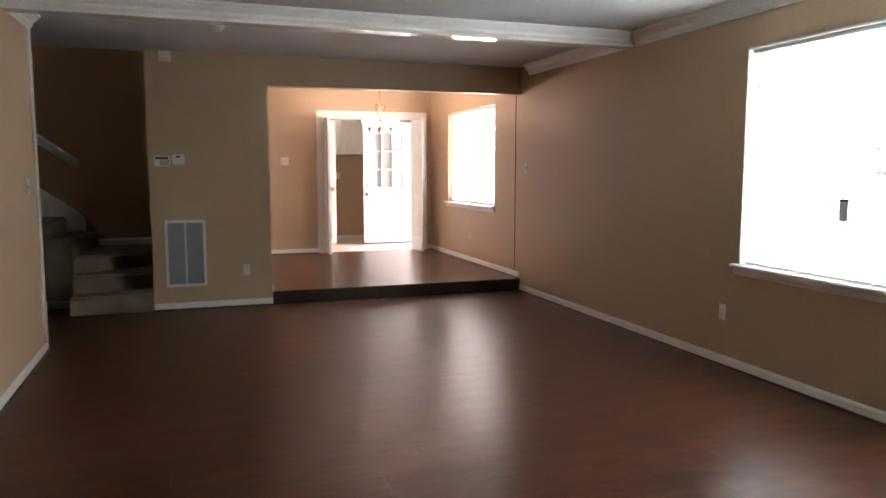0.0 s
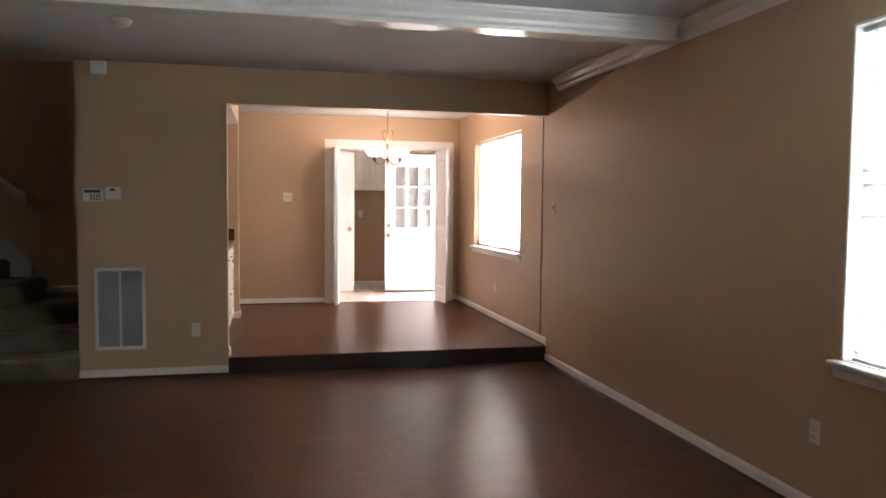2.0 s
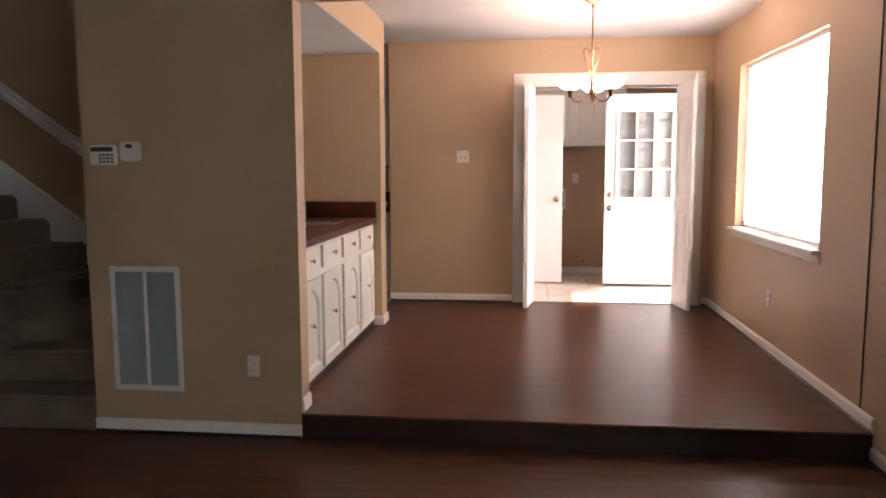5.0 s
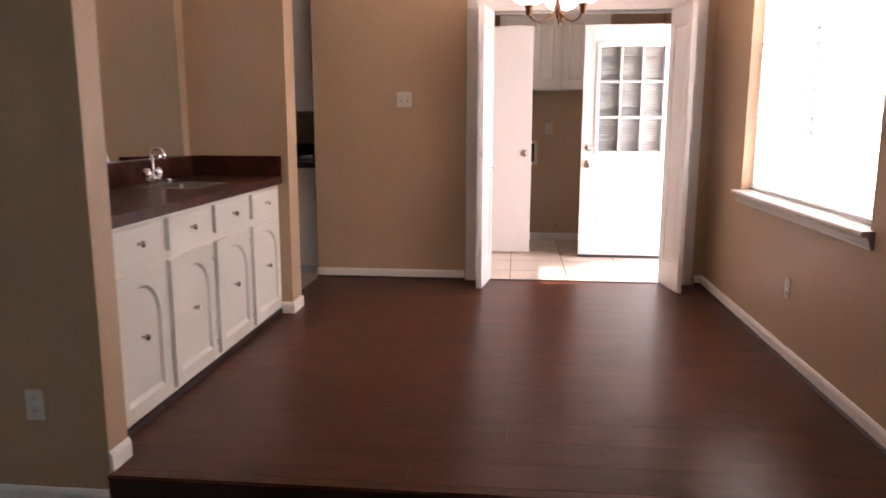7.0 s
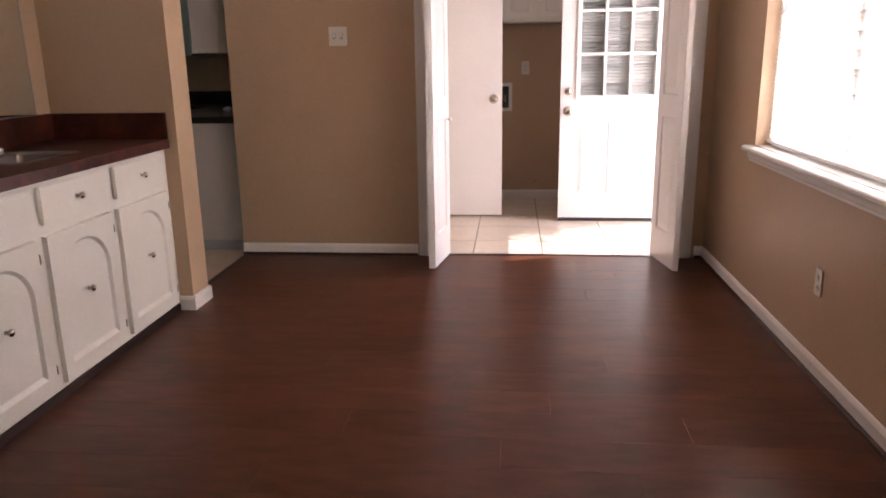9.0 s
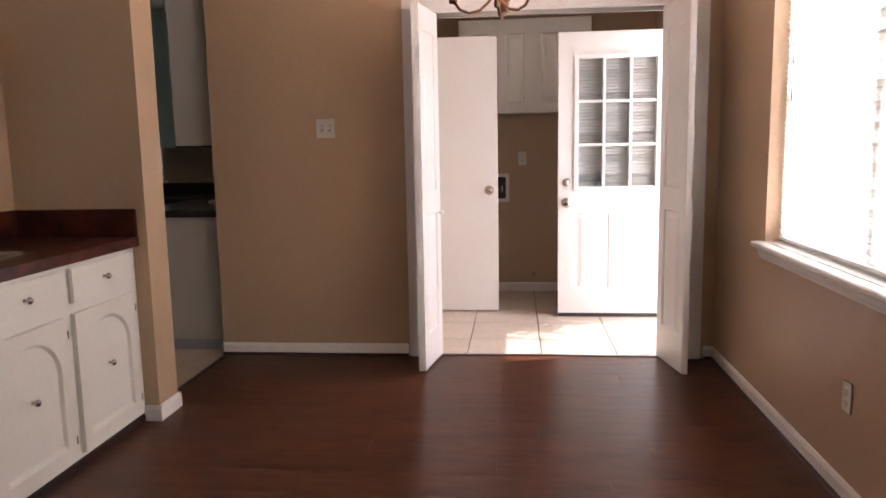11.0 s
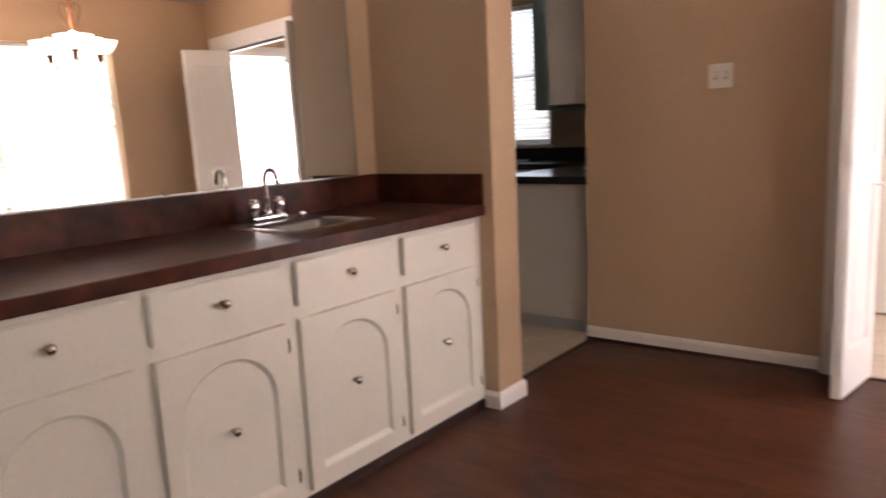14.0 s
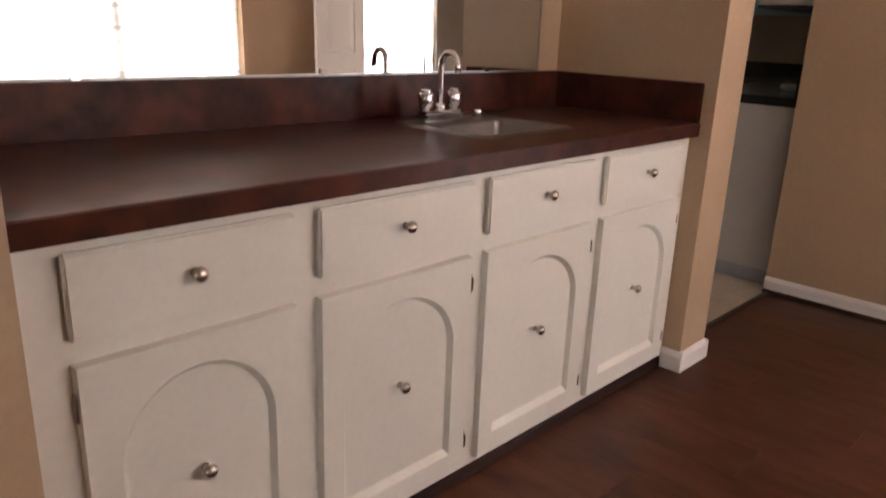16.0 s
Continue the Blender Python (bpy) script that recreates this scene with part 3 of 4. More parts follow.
dbolt = part("deadbolt", lathe([(0, 0.022), (0.016, 0.022), (0.019, 0.014), (0.028, 0.010), (0.030, 0)], 20), NICKEL, back, "satin nickel deadbolt")
dbolt.matrix_basis = pose(3.169, by - bt / 2, 1.16, 90, 0, 0)
part("sweep", box(bx0, bx1, by - 0.024, by - 0.019, D + 0.004, D + 0.03), DARKP, back, "dark rubber door sweep")
for z in (0.4, 1.2, 2.0):
    part("hinge", tube([(3.96, by - 0.024, z - 0.05), (3.96, by - 0.024, z + 0.05)], 0.007, 10), NICKEL, back)
blind("grey-white mini blind behind the back door's glass", by + 0.036, gx0 - 0.03, gx1 + 0.03, gz0 - 0.05, gz1 + 0.04, 75, material=GREYSLAT, along_x=True, wands=False)

# doorway to the yard
dc = tagged(new("door_yard_casing"), "white casing and jamb of the back doorway", "door casing", kind="structure")
y0, y1, zt = BDO[0], BDO[1], BDO[3]
for a, b in ((y0 - 0.065, y0), (y1, y1 + 0.065)):
    part("side_casing", box(R - 0.016, R, a, b, D, zt + 0.065, 0.003), TRIM, dc)
part("head_casing", box(R - 0.016, R, y0, y1, zt, zt + 0.065, 0.003), TRIM, dc)
part("jamb", boxes([(R, R + T, y0, y0 + 0.02, D, zt - 0.02), (R, R + T, y1 - 0.02, y1, D, zt - 0.02), (R, R + T, y0, y1, zt - 0.02, zt)]), TRIM, dc)
part("sill_plate", box(R, R + T + 0.03, y0 + 0.02, y1 - 0.02, D - 0.008, D + 0.012, 0.004), STEEL, dc, "aluminium threshold")

# upper cabinet over the washer space
uc = thing("wall_cabinet", "white two-door wall cabinet over the washer space", "cabinet")
part("body", box(2.335, 3.412, 12.68, NL, 1.705, 2.46, 0.002), CABP, uc)
for a, b in ((2.369, 2.629), (2.658, 2.927), (2.957, 3.216)):
    dr = part("door", framed_leaf(b - a, 0.665, 0.02, [(0.055, b - a - 0.055, 0.055, 0.61)]), CABP, uc)
    dr.matrix_basis = pose(a, 12.669, 1.73)
    part("panel", raised_panel(0.055, b - a - 0.055, 0.055, 0.61, 0.018, 0.008, 0.025), CABP, dr)


def wall_plate(name, label, m, kind="outlet", gang=1, group=""):
    """A cover plate in the local xz plane that faces -y."""
    p = thing(name, label, "switch" if kind == "switch" else "outlet", group, at=m)
    w = 0.035 + 0.023 * (gang - 1)
    part("cover", box(-w, w, -0.006, 0, -0.058, 0.058, 0.003), PLATE, p)
    for g in range(gang):
        cx = (g - (gang - 1) / 2) * 0.046
        if kind == "switch":
            part("toggle", box(cx - 0.006, cx + 0.006, -0.018, -0.005, -0.008, 0.018, 0.003), PLATE, p)
            part("slot", box(cx - 0.009, cx + 0.009, -0.0068, -0.005, -0.018, 0.020), GREYP, p)
        elif kind == "outlet":
            for z in (-0.021, 0.021):
                f = part("socket", lathe([(0, 0.0085), (0.015, 0.0085), (0.017, 0.005), (0.017, 0.0)], 18), PLATE, p)
                f.matrix_basis = pose(cx, 0, z, 90, 0, 0)
                part("slot", boxes([(cx - 0.007, cx - 0.005, -0.0092, -0.008, z - 0.004, z + 0.006), (cx + 0.005, cx + 0.007, -0.0092, -0.008, z - 0.004, z + 0.006)]), DARKP, p)
    return p


wall_plate("outlet_plate", "ivory outlet plate on the tan front wall", pose(0.813, Y, 0.393))
wall_plate("switch_plate", "ivory double toggle switch plate on tan wall", pose(1.648, B, 1.563), "switch", 2)
wall_plate("outlet_plate", "ivory outlet plate low on the dining wall", pose(R, 9.12, 0.53, 0, 0, -90))
wall_plate("outlet_plate", "ivory outlet plate low on the living room wall", pose(R, 3.935, 0.40, 0, 0, -90))
wall_plate("switch_plate", "ivory toggle switch plate beside the opening", pose(R, 7.33, 1.455, 0, 0, -90), "switch")
wall_plate("switch_plate", "ivory toggle switch plate on the west wall", pose(LW, 5.684, 1.32, 0, 0, 90), "switch")
wall_plate("outlet_plate", "white outlet plate over the washer space", pose(2.855, NL, 1.325))
hook = thing("washer_box", "white recessed washer hookup box with dark taps", "hookup box", at=(2.664, NL, 1.07))
part("frame", boxes([(-0.105, 0.075, -0.012, 0, -0.125, -0.095), (-0.105, 0.075, -0.012, 0, 0.095, 0.125), (-0.105, -0.075, -0.012, 0, -0.095, 0.095), (0.045, 0.075, -0.012, 0, -0.095, 0.095)], 0.002), PLATE, hook)
# Flat dark sheet painted in for the shaded inside of the box.
part("recess_shade", box(-0.075, 0.045, -0.003, 0, -0.095, 0.095), DARKP, hook)
for x in (-0.04, 0.012):
    part("tap", tube([(x, -0.004, -0.05), (x, -0.025, -0.03), (x, -0.025, 0.02)], 0.009, 8), NICKEL, hook)
pipe = solo("pipe_stub", tube([(2.952, NL - 0.003, 0.30), (2.952, NL - 0.05, 0.30)], 0.012, 10), NICKEL, "short metal pipe stub low on the wall", "pipe")

# ---- wet bar ----
FX = 0.995            # face frame
bar = thing("wet_bar_cabinet", "white painted base cabinet with arched doors", "cabinet")
CY0, CY1 = PIER, 9.748
edges = [(7.715, 8.135), (8.189, 8.644), (8.698, 9.166), (9.221, 9.692)]
part("body", box(0.436, FX - 0.02, CY0, CY1, D, 1.0), CABP, bar)
rails = [(FX - 0.02, FX, CY0, CY1, 0.965, 1.005), (FX - 0.02, FX, CY0, CY1, 0.785, 0.855), (FX - 0.02, FX, CY0, CY1, 0.185, 0.225)]
stiles = [CY0, 7.728, 8.123, 8.2, 8.633, 8.71, 9.152, 9.233, 9.68, CY1]
part("face_frame", boxes(rails + [(FX - 0.02, FX, stiles[i], stiles[i + 1], a, b) for i in (0, 2, 4, 6, 8) for a, b in ((0.225, 0.785), (0.855, 0.965))]), CABP, bar)
part("toe_board", box(FX - 0.06, FX + 0.006, CY0, CY1, D, 0.180, 0.003), RISER, bar, "dark brown toe board")


def arch_radius(a, hw, zb, zs, rise):
    """Distance from the centre to an arched outline, at the angle a."""
    lo, hi = 0.0, 3.0
    for _ in range(40):
        m = (lo + hi) / 2
        x, z = m * math.cos(a), m * math.sin(a)
        inside = abs(x) < hw and z > zb and (z < zs or (x / hw) ** 2 + ((z - zs) / rise) ** 2 < 1)
        lo, hi = (m, hi) if inside else (lo, m)
    return lo


def arched_door(w, h, t=0.019):
    """A slab door whose flat field inside an arch is routed back. It lies in the xz plane, centred, and faces -y."""
    bm = bmesh.new()
    corner = math.atan2(h / 2, w / 2)
    hw, zb, zs = w / 2 - 0.058, -h / 2 + 0.062, h * 0.14
    rise = h / 2 - 0.058 - zs
    inner = math.atan2(zb, hw)
    angs = sorted({round(2 * math.pi * i / 72 - math.pi, 5) for i in range(72)} | {round(v, 5) for v in (corner, math.pi - corner, -corner, corner - math.pi, inner, -math.pi - inner)})
    loops = []
    for kind in range(5):
        ring = []
        for a in angs:
            c, s = math.cos(a), math.sin(a)
            if kind < 2:
                q = min((w / 2 - 0.003 * kind) / max(abs(c), 1e-6), (h / 2 - 0.003 * kind) / max(abs(s), 1e-6))
                y = 0.0 if kind == 0 else -t
            else:
                k = (0.0, 0.011, 0.016)[kind - 2]
                q = arch_radius(a, hw - k, zb + k * 1.6, zs, rise - k)
                y = (-t, -t + 0.0125, -t + 0.013)[kind - 2]
            ring.append(bm.verts.new((q * c, y, q * s)))
        loops.append(ring)
    n = len(angs)
    for a, b in zip(loops, loops[1:]):
        for i in range(n):
            bm.faces.new((a[i], a[(i + 1) % n], b[(i + 1) % n], b[i]))
    bm.faces.new(loops[-1]), bm.faces.new(loops[0][::-1])
    bmesh.ops.recalc_face_normals(bm, faces=bm.faces)
    return bm


def cab_knob(parent, m):
    k = part("knob", lathe([(0, 0.031), (0.008, 0.030), (0.0135, 0.025), (0.0145, 0.020), (0.011, 0.013), (0.0055, 0.009), (0.005, 0.003), (0.008, 0.0)], 18), NICKEL, parent, "round satin nickel knob")
    k.matrix_basis = m
    return k


for i, (a, b) in enumerate(edges):
    w, c = b - a, (a + b) / 2
    dw = part("drawer", box(-w / 2, w / 2, -0.019, 0, -0.072, 0.072, 0.005), CABP, bar)
    dw.matrix_basis = pose(FX, c, 0.910, 0, 0, 90)
    cab_knob(dw, pose(0, -0.019, 0.002, 90, 0, 0))
    dh = 0.592
    d = part("door", arched_door(w, dh), CABP, bar)
    d.matrix_basis = pose(FX + 0.001, c, 0.205 + dh / 2, 0, 0, 90)
    cab_knob(d, pose(0, -0.010, 0.022, 90, 0, 0))
    side = -1 if i == 0 else 1
    for z in (-0.22, 0.22):
        part("hinge", boxes([(side * w / 2 - 0.004, side * w / 2 + 0.010, -0.012, 0.0, z - 0.026, z + 0.026), (side * w / 2 + 0.004, side * w / 2 + 0.009, -0.018, -0.010, z - 0.018, z + 0.018)], 0.002), NICKEL, d, "small metal hinge")

SX0, SX1, SY0, SY1 = 0.505, 0.883, 8.82, 9.238
counter = thing("countertop", "mottled red-brown laminate countertop with backsplash", "countertop")
CT0, CT1, CFX = 1.005, 1.048, 1.022
top = bmesh.new()
outer, inner = (0.336, CFX, CY0, CY1 - 0.001), (SX0 + 0.02, SX1 - 0.02, SY0 + 0.02, SY1 - 0.02)
rings = [[top.verts.new(p) for p in ((x0, y0_, z), (x1, y0_, z), (x1, y1_, z), (x0, y1_, z))] for x0, x1, y0_, y1_ in (outer, inner) for z in (CT0, CT1)]
for p, q in ((0, 1), (1, 3), (3, 2), (2, 0)):
    for i in range(4):
        top.faces.new((rings[p][i], rings[p][(i + 1) % 4], rings[q][(i + 1) % 4], rings[q][i]))
bmesh.ops.recalc_face_normals(top, faces=top.faces)
part("worktop", top, LAMIN, counter)
part("front_edge", box(CFX, CFX + 0.006, CY0, CY1, CT0 - 0.002, CT1 - 0.0005, 0.002), LAMIN, counter)
spl = box(0.0, 0.02, 0.005, 2.112, CT1, 1.180, 0.003)
spl.transform(BARM)
part("back_splash", spl, LAMIN, counter)
part("end_splash", box(0.438, 1.025, CY1 - 0.02, CY1, CT1, 1.180, 0.003), LAMIN, counter)

# sink
sink = thing("bar_sink", "small square stainless steel bar sink", "sink")
bm = bmesh.new()
loops = []
for (x0, x1, y0_, y1_), z in (((SX0, SX1, SY0, SY1), CT1), ((SX0 + 0.006, SX1 - 0.006, SY0 + 0.006, SY1 - 0.006), CT1 + 0.006), ((SX0 + 0.095, SX1 - 0.030, SY0 + 0.035, SY1 - 0.035), CT1 + 0.004), ((SX0 + 0.103, SX1 - 0.038, SY0 + 0.043, SY1 - 0.043), CT1 - 0.010), ((SX0 + 0.115, SX1 - 0.050, SY0 + 0.055, SY1 - 0.055), CT1 - 0.135), ((SX0 + 0.14, SX1 - 0.075, SY0 + 0.08, SY1 - 0.08), CT1 - 0.150)):
    pts = []
    rr = 0.03
    for cx, cy, a0 in ((x1 - rr, y1_ - rr, 0), (x0 + rr, y1_ - rr, 90), (x0 + rr, y0_ + rr, 180), (x1 - rr, y0_ + rr, 270)):
        pts += [bm.verts.new((cx + rr * math.cos(radians(a0 + k * 22.5)), cy + rr * math.sin(radians(a0 + k * 22.5)), z)) for k in range(5)]
    loops.append(pts)
for a, b in zip(loops, loops[1:]):
    for i in range(len(a)):
        bm.faces.new((a[i], a[(i + 1) % len(a)], b[(i + 1) % len(a)], b[i]))
bm.faces.new(loops[-1])
for f in bm.faces:
    f.smooth = True
part("basin", bm, STEEL, sink)
drain = part("drain", lathe([(0, 0.004), (0.022, 0.004), (0.030, 0.006), (0.034, 0)], 20), CHROME, sink)
drain.matrix_basis = pose(SX0 + 0.21, (SY0 + SY1) / 2, CT1 - 0.150)
hole = part("plug_cover", lathe([(0, 0.024), (0.014, 0.024), (0.017, 0.020), (0.017, 0.0)], 18), CHROME, sink)
hole.matrix_basis = pose(SX0 + 0.045, SY1 - 0.085, CT1 + 0.005)

# faucet
fy, fx = 8.974, SX0 + 0.052
fau = thing("faucet", "chrome gooseneck bar faucet with two knobs", "faucet", at=(fx, fy, CT1 + 0.005))
part("base", box(-0.028, 0.028, -0.085, 0.085, 0, 0.032, 0.010), CHROME, fau)
arc = [(0, 0, 0.03), (0, 0, 0.10), (0, 0, 0.165)] + [(0.034 - 0.034 * math.cos(radians(a)), 0, 0.165 + 0.036 * math.sin(radians(a))) for a in range(20, 181, 20)] + [(0.071, 0, 0.145)]
part("spout", tube(arc, 0.0095, 14), CHROME, fau)
part("collar", lathe([(0.018, 0.030), (0.018, 0.045), (0.012, 0.052), (0.0, 0.052)], 18), CHROME, fau)
for s in (-1, 1):
    h = part("handle", lathe([(0.015, 0), (0.013, 0.008), (0.019, 0.013), (0.022, 0.026), (0.0235, 0.050), (0.019, 0.056), (0, 0.056)], 12), CHROME, fau, "polished chrome tap knob")
    h.matrix_basis = pose(0, s * 0.060, 0.030)
    cp = part("handle_cap", lathe([(0.016, 0.0), (0.016, 0.010), (0, 0.012)], 16), CHROME, fau)
    cp.matrix_basis = pose(0, s * 0.060, 0.084)

# the mirror stands on the backsplash and leans back against the wall
mir = thing("wall_mirror", "large frameless wall mirror over the wet bar", "mirror", at=BARM @ pose(0.0205, 0.06, 1.187, 0, -0.9, -0.55))
part("glass", box(0, 0.0055, 0, 1.886, 0, 1.186), MIRROR, mir)
for y in (0.3, 0.96, 1.62):
    part("clip", box(0.0055, 0.0115, y - 0.012, y + 0.012, -0.004, 0.014, 0.002), CHROME, mir)
part("bottom_channel", box(-0.002, 0.0095, 0, 1.886, -0.006, 0.001), STEEL, mir)
part("edge_strip", box(-0.001, 0.0065, 1.886, 1.893, 0, 1.186), STEEL, mir, "thin bright mirror edge strip")

# ---- front wall fittings ----
vent = thing("return_air_grille", "white two-column return air grille with grey louvres", "vent", at=(0.216, Y, 0.585))
VW, VH = 0.197, 0.343
part("frame", boxes([(-VW, VW, -0.012, 0, VH - 0.028, VH), (-VW, VW, -0.012, 0, -VH, -VH + 0.028), (-VW, -VW + 0.026, -0.012, 0, -VH + 0.028, VH - 0.028), (VW - 0.026, VW, -0.012, 0, -VH + 0.028, VH - 0.028), (-0.009, 0.009, -0.010, 0, -VH + 0.028, VH - 0.028)], 0.002), VENTP, vent)
part("filter", box(-VW + 0.026, VW - 0.026, -0.003, -0.001, -VH + 0.028, VH - 0.028), FILTER, vent, "pale grey-blue air filter")
bl = bmesh.new()
bm_box(bl, -0.079, 0.079, -0.0006, 0.0006, -0.0065, 0.0065)
lou = mesh_of("louvre", bl, FILTER)
nl = 42
for c in (-0.0905, 0.0905):
    for i in range(nl):
        o = new("louvre", lou)
        o.parent = vent
        o.matrix_basis = pose(c, -0.0065, -VH + 0.036 + (2 * VH - 0.072) * i / (nl - 1), -38, 0, 0)

kp = thing("alarm_keypad", "off-white alarm keypad with dark display", "keypad", at=(0.023, Y, 1.528))
part("case", box(-0.075, 0.075, -0.026, 0, -0.052, 0.052, 0.006), PLATE, kp)
part("display", box(-0.066, 0.060, -0.028, -0.025, 0.018, 0.042, 0.002), DARKP, kp)
for i in range(4):
    for j in range(3):
        part("button", box(-0.020 + 0.022 * i, -0.004 + 0.022 * i, -0.030, -0.025, -0.042 + 0.018 * j, -0.030 + 0.018 * j, 0.002), DARKP, kp)
th = thing("thermostat", "small off-white wall thermostat", "thermostat", at=(0.176, Y, 1.545))
part("case", box(-0.060, 0.060, -0.028, 0, -0.052, 0.052, 0.010), PLATE, th)
part("display", box(-0.020, 0.016, -0.030, -0.027, 0.018, 0.038, 0.002), DARKP, th)
al = thing("door_chime", "small white boxed wall chime near the ceiling", "chime", at=(0.083, Y, 2.56))
part("case", box(-0.058, 0.058, -0.045, 0, -0.052, 0.052, 0.006), PLATE, al)
part("grille", box(-0.040, 0.040, -0.048, -0.044, -0.035, 0.010, 0.002), PLATE, al)
sm = thing("smoke_detector", "round white smoke detector on the ceiling", "smoke detector", at=(0.524, 6.031, LC))
part("case", lathe([(0, -0.042), (0.035, -0.042), (0.052, -0.034), (0.060, -0.018), (0.066, -0.012), (0.066, 0)], 28), PLATE, sm)
part("base_ring", lathe([(0.068, -0.010), (0.072, -0.006), (0.072, 0)], 28), PLATE, sm)

# ---- chandelier ----
CX, CYC = 2.729, 9.30
ch = thing("chandelier", "bronze three-light chandelier with glowing white glass bowls", "chandelier", at=(CX, CYC, 0))
part("canopy", lathe([(0.0, DC - 0.036), (0.014, DC - 0.036), (0.030, DC - 0.026), (0.056, DC - 0.016), (0.063, DC - 0.006), (0.063, DC)], 24), BRONZE, ch)
part("rod", tube([(0, 0, DC - 0.03), (0, 0, 2.13)], 0.0055, 10), BRONZE, ch)
part("loop", tube([(0.011 * math.cos(radians(a)), 0, DC - 0.046 + 0.013 * math.sin(radians(a))) for a in range(0, 361, 24)], 0.0025, 8), BRONZE, ch)
part("finial", lathe([(0, 1.945), (0.006, 1.950), (0.009, 1.962), (0.006, 1.974), (0.016, 1.984), (0.020, 2.0), (0.016, 2.016), (0.009, 2.026), (0.012, 2.05), (0.008, 2.08), (0.007, 2.14), (0.012, 2.15), (0.006, 2.165), (0, 2.165)], 16), BRONZE, ch)
ARM = 0.165
for k in range(3):
    a = radians(-160 + 120 * k)
    c, s = math.cos(a), math.sin(a)
    prof = [(0.010, 1.995), (0.030, 1.965), (0.065, 1.935), (0.105, 1.925), (0.140, 1.937), (0.160, 1.962), (ARM, 1.985)]
    part("arm", tube([(r * c, r * s, z) for r, z in prof], 0.0055, 10), BRONZE, ch)
    scroll = [(0.008, 2.10), (0.020, 2.155), (0.042, 2.205), (0.062, 2.250), (0.066, 2.288), (0.052, 2.312), (0.030, 2.312), (0.018, 2.292), (0.024, 2.274)]
    part("scroll", tube([(r * c, r * s, z) for r, z in scroll], 0.0045, 8), BRONZE, ch)
    cup = part("lamp_cup", lathe([(0.0, 1.955), (0.013, 1.957), (0.017, 1.972), (0.017, 1.996), (0.026, 2.004), (0.026, 2.010), (0, 2.010)], 18), BRONZE, ch)
    cup.matrix_basis = pose(ARM * c, ARM * s, 0)
    sh = part("shade", lathe([(0.024, 2.008), (0.050, 2.014), (0.076, 2.030), (0.096, 2.055), (0.106, 2.085), (0.112, 2.092), (0.108, 2.092), (0.101, 2.085), (0.090, 2.058), (0.070, 2.036), (0.046, 2.022), (0.0, 2.018)], 28), SHADE, ch, "glowing white alabaster glass bowl")
    sh.matrix_basis = pose(ARM * c, ARM * s, 0)
    bulb = bpy.data.lights.new("bulb", "POINT")
    bulb.energy, bulb.color, bulb.shadow_soft_size = 9.0, (1.0, 0.74, 0.54), 0.03
    lo = new("bulb", bulb)
    lo.matrix_world = Matrix.Translation((CX + ARM * c, CYC + ARM * s, 2.085))

# ---- stairs ----
stairs = tagged(new("staircase"), "carpeted winding staircase with brown-beige carpet", "stairs", kind="structure")


def stair_tread(outline, z0, z1):
    bm = bmesh.new()
    lo = [bm.verts.new((x, y, z0)) for x, y in outline]
    hi = [bm.verts.new((x, y, z1)) for x, y in outline]
    n = len(outline)
    bm.faces.new(lo[::-1])
    topf = bm.faces.new(hi)
    for i in range(n):
        bm.faces.new((lo[i], lo[(i + 1) % n], hi[(i + 1) % n], hi[i]))
    bmesh.ops.recalc_face_normals(bm, faces=bm.faces)
    bmesh.ops.bevel(bm, geom=list(topf.edges), offset=0.025, segments=3, affect="EDGES")
    return bm


E9 = 9.048
outlines = [
    [(-0.886, 7.50), (WX - 0.002, 7.50), (WX - 0.002, E9), (-0.896, E9), (-0.896, 8.0)],
    [(-0.886, 7.76), (WX - 0.002, 7.90), (WX - 0.002, E9), (-0.896, E9), (-0.896, 8.0)],
    [(-0.891, 7.97), (WX - 0.002, 8.42), (WX - 0.002, E9), (-0.896, E9), (-0.896, 8.0)],
    [(-0.915, 8.0), (-0.758, E9), (-1.483, E9), (-1.483, 8.0)],
    [(-1.15, 8.0), (-1.091, E9), (-1.777, E9), (-1.777, 8.0)],
]
for i, o in enumerate(outlines):
    part("step", stair_tread(o, 0.0, 0.18 * (i + 1)), CARPET, stairs)
for i in range(5, 13):
    x = -1.385 - 0.26 * (i - 5)
    part("step", stair_tread([(x, 8.0), (x, E9), (x - 0.5, E9), (x - 0.5, 8.0)], 0.0, 0.18 * (i + 1)), CARPET, stairs)
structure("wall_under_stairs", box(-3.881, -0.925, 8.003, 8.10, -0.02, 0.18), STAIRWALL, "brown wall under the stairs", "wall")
sl = 0.18 / 0.26
skirt = bmesh.new()
pts = [(-0.896, 0.66), (-0.896, 0.86), (-0.954, 0.95), (-3.441, 0.95 + 2.54 * sl), (-3.441, 0.60 + 2.54 * sl), (-1.091, 0.66)]
fr = [skirt.verts.new((x, 9.030, z)) for x, z in pts]
bk_ = [skirt.verts.new((x, 9.0495, z)) for x, z in pts]
skirt.faces.new(fr), skirt.faces.new(bk_[::-1])
for i in range(len(pts)):
    skirt.faces.new((fr[i], bk_[i], bk_[(i + 1) % len(pts)], fr[(i + 1) % len(pts)]))
bmesh.ops.recalc_face_normals(skirt, faces=skirt.faces)
structure("trim_stair_skirt", skirt, TRIM, "white stair skirt board", "skirt board")
rail = thing("handrail", "white painted wall-mounted stair handrail", "handrail")
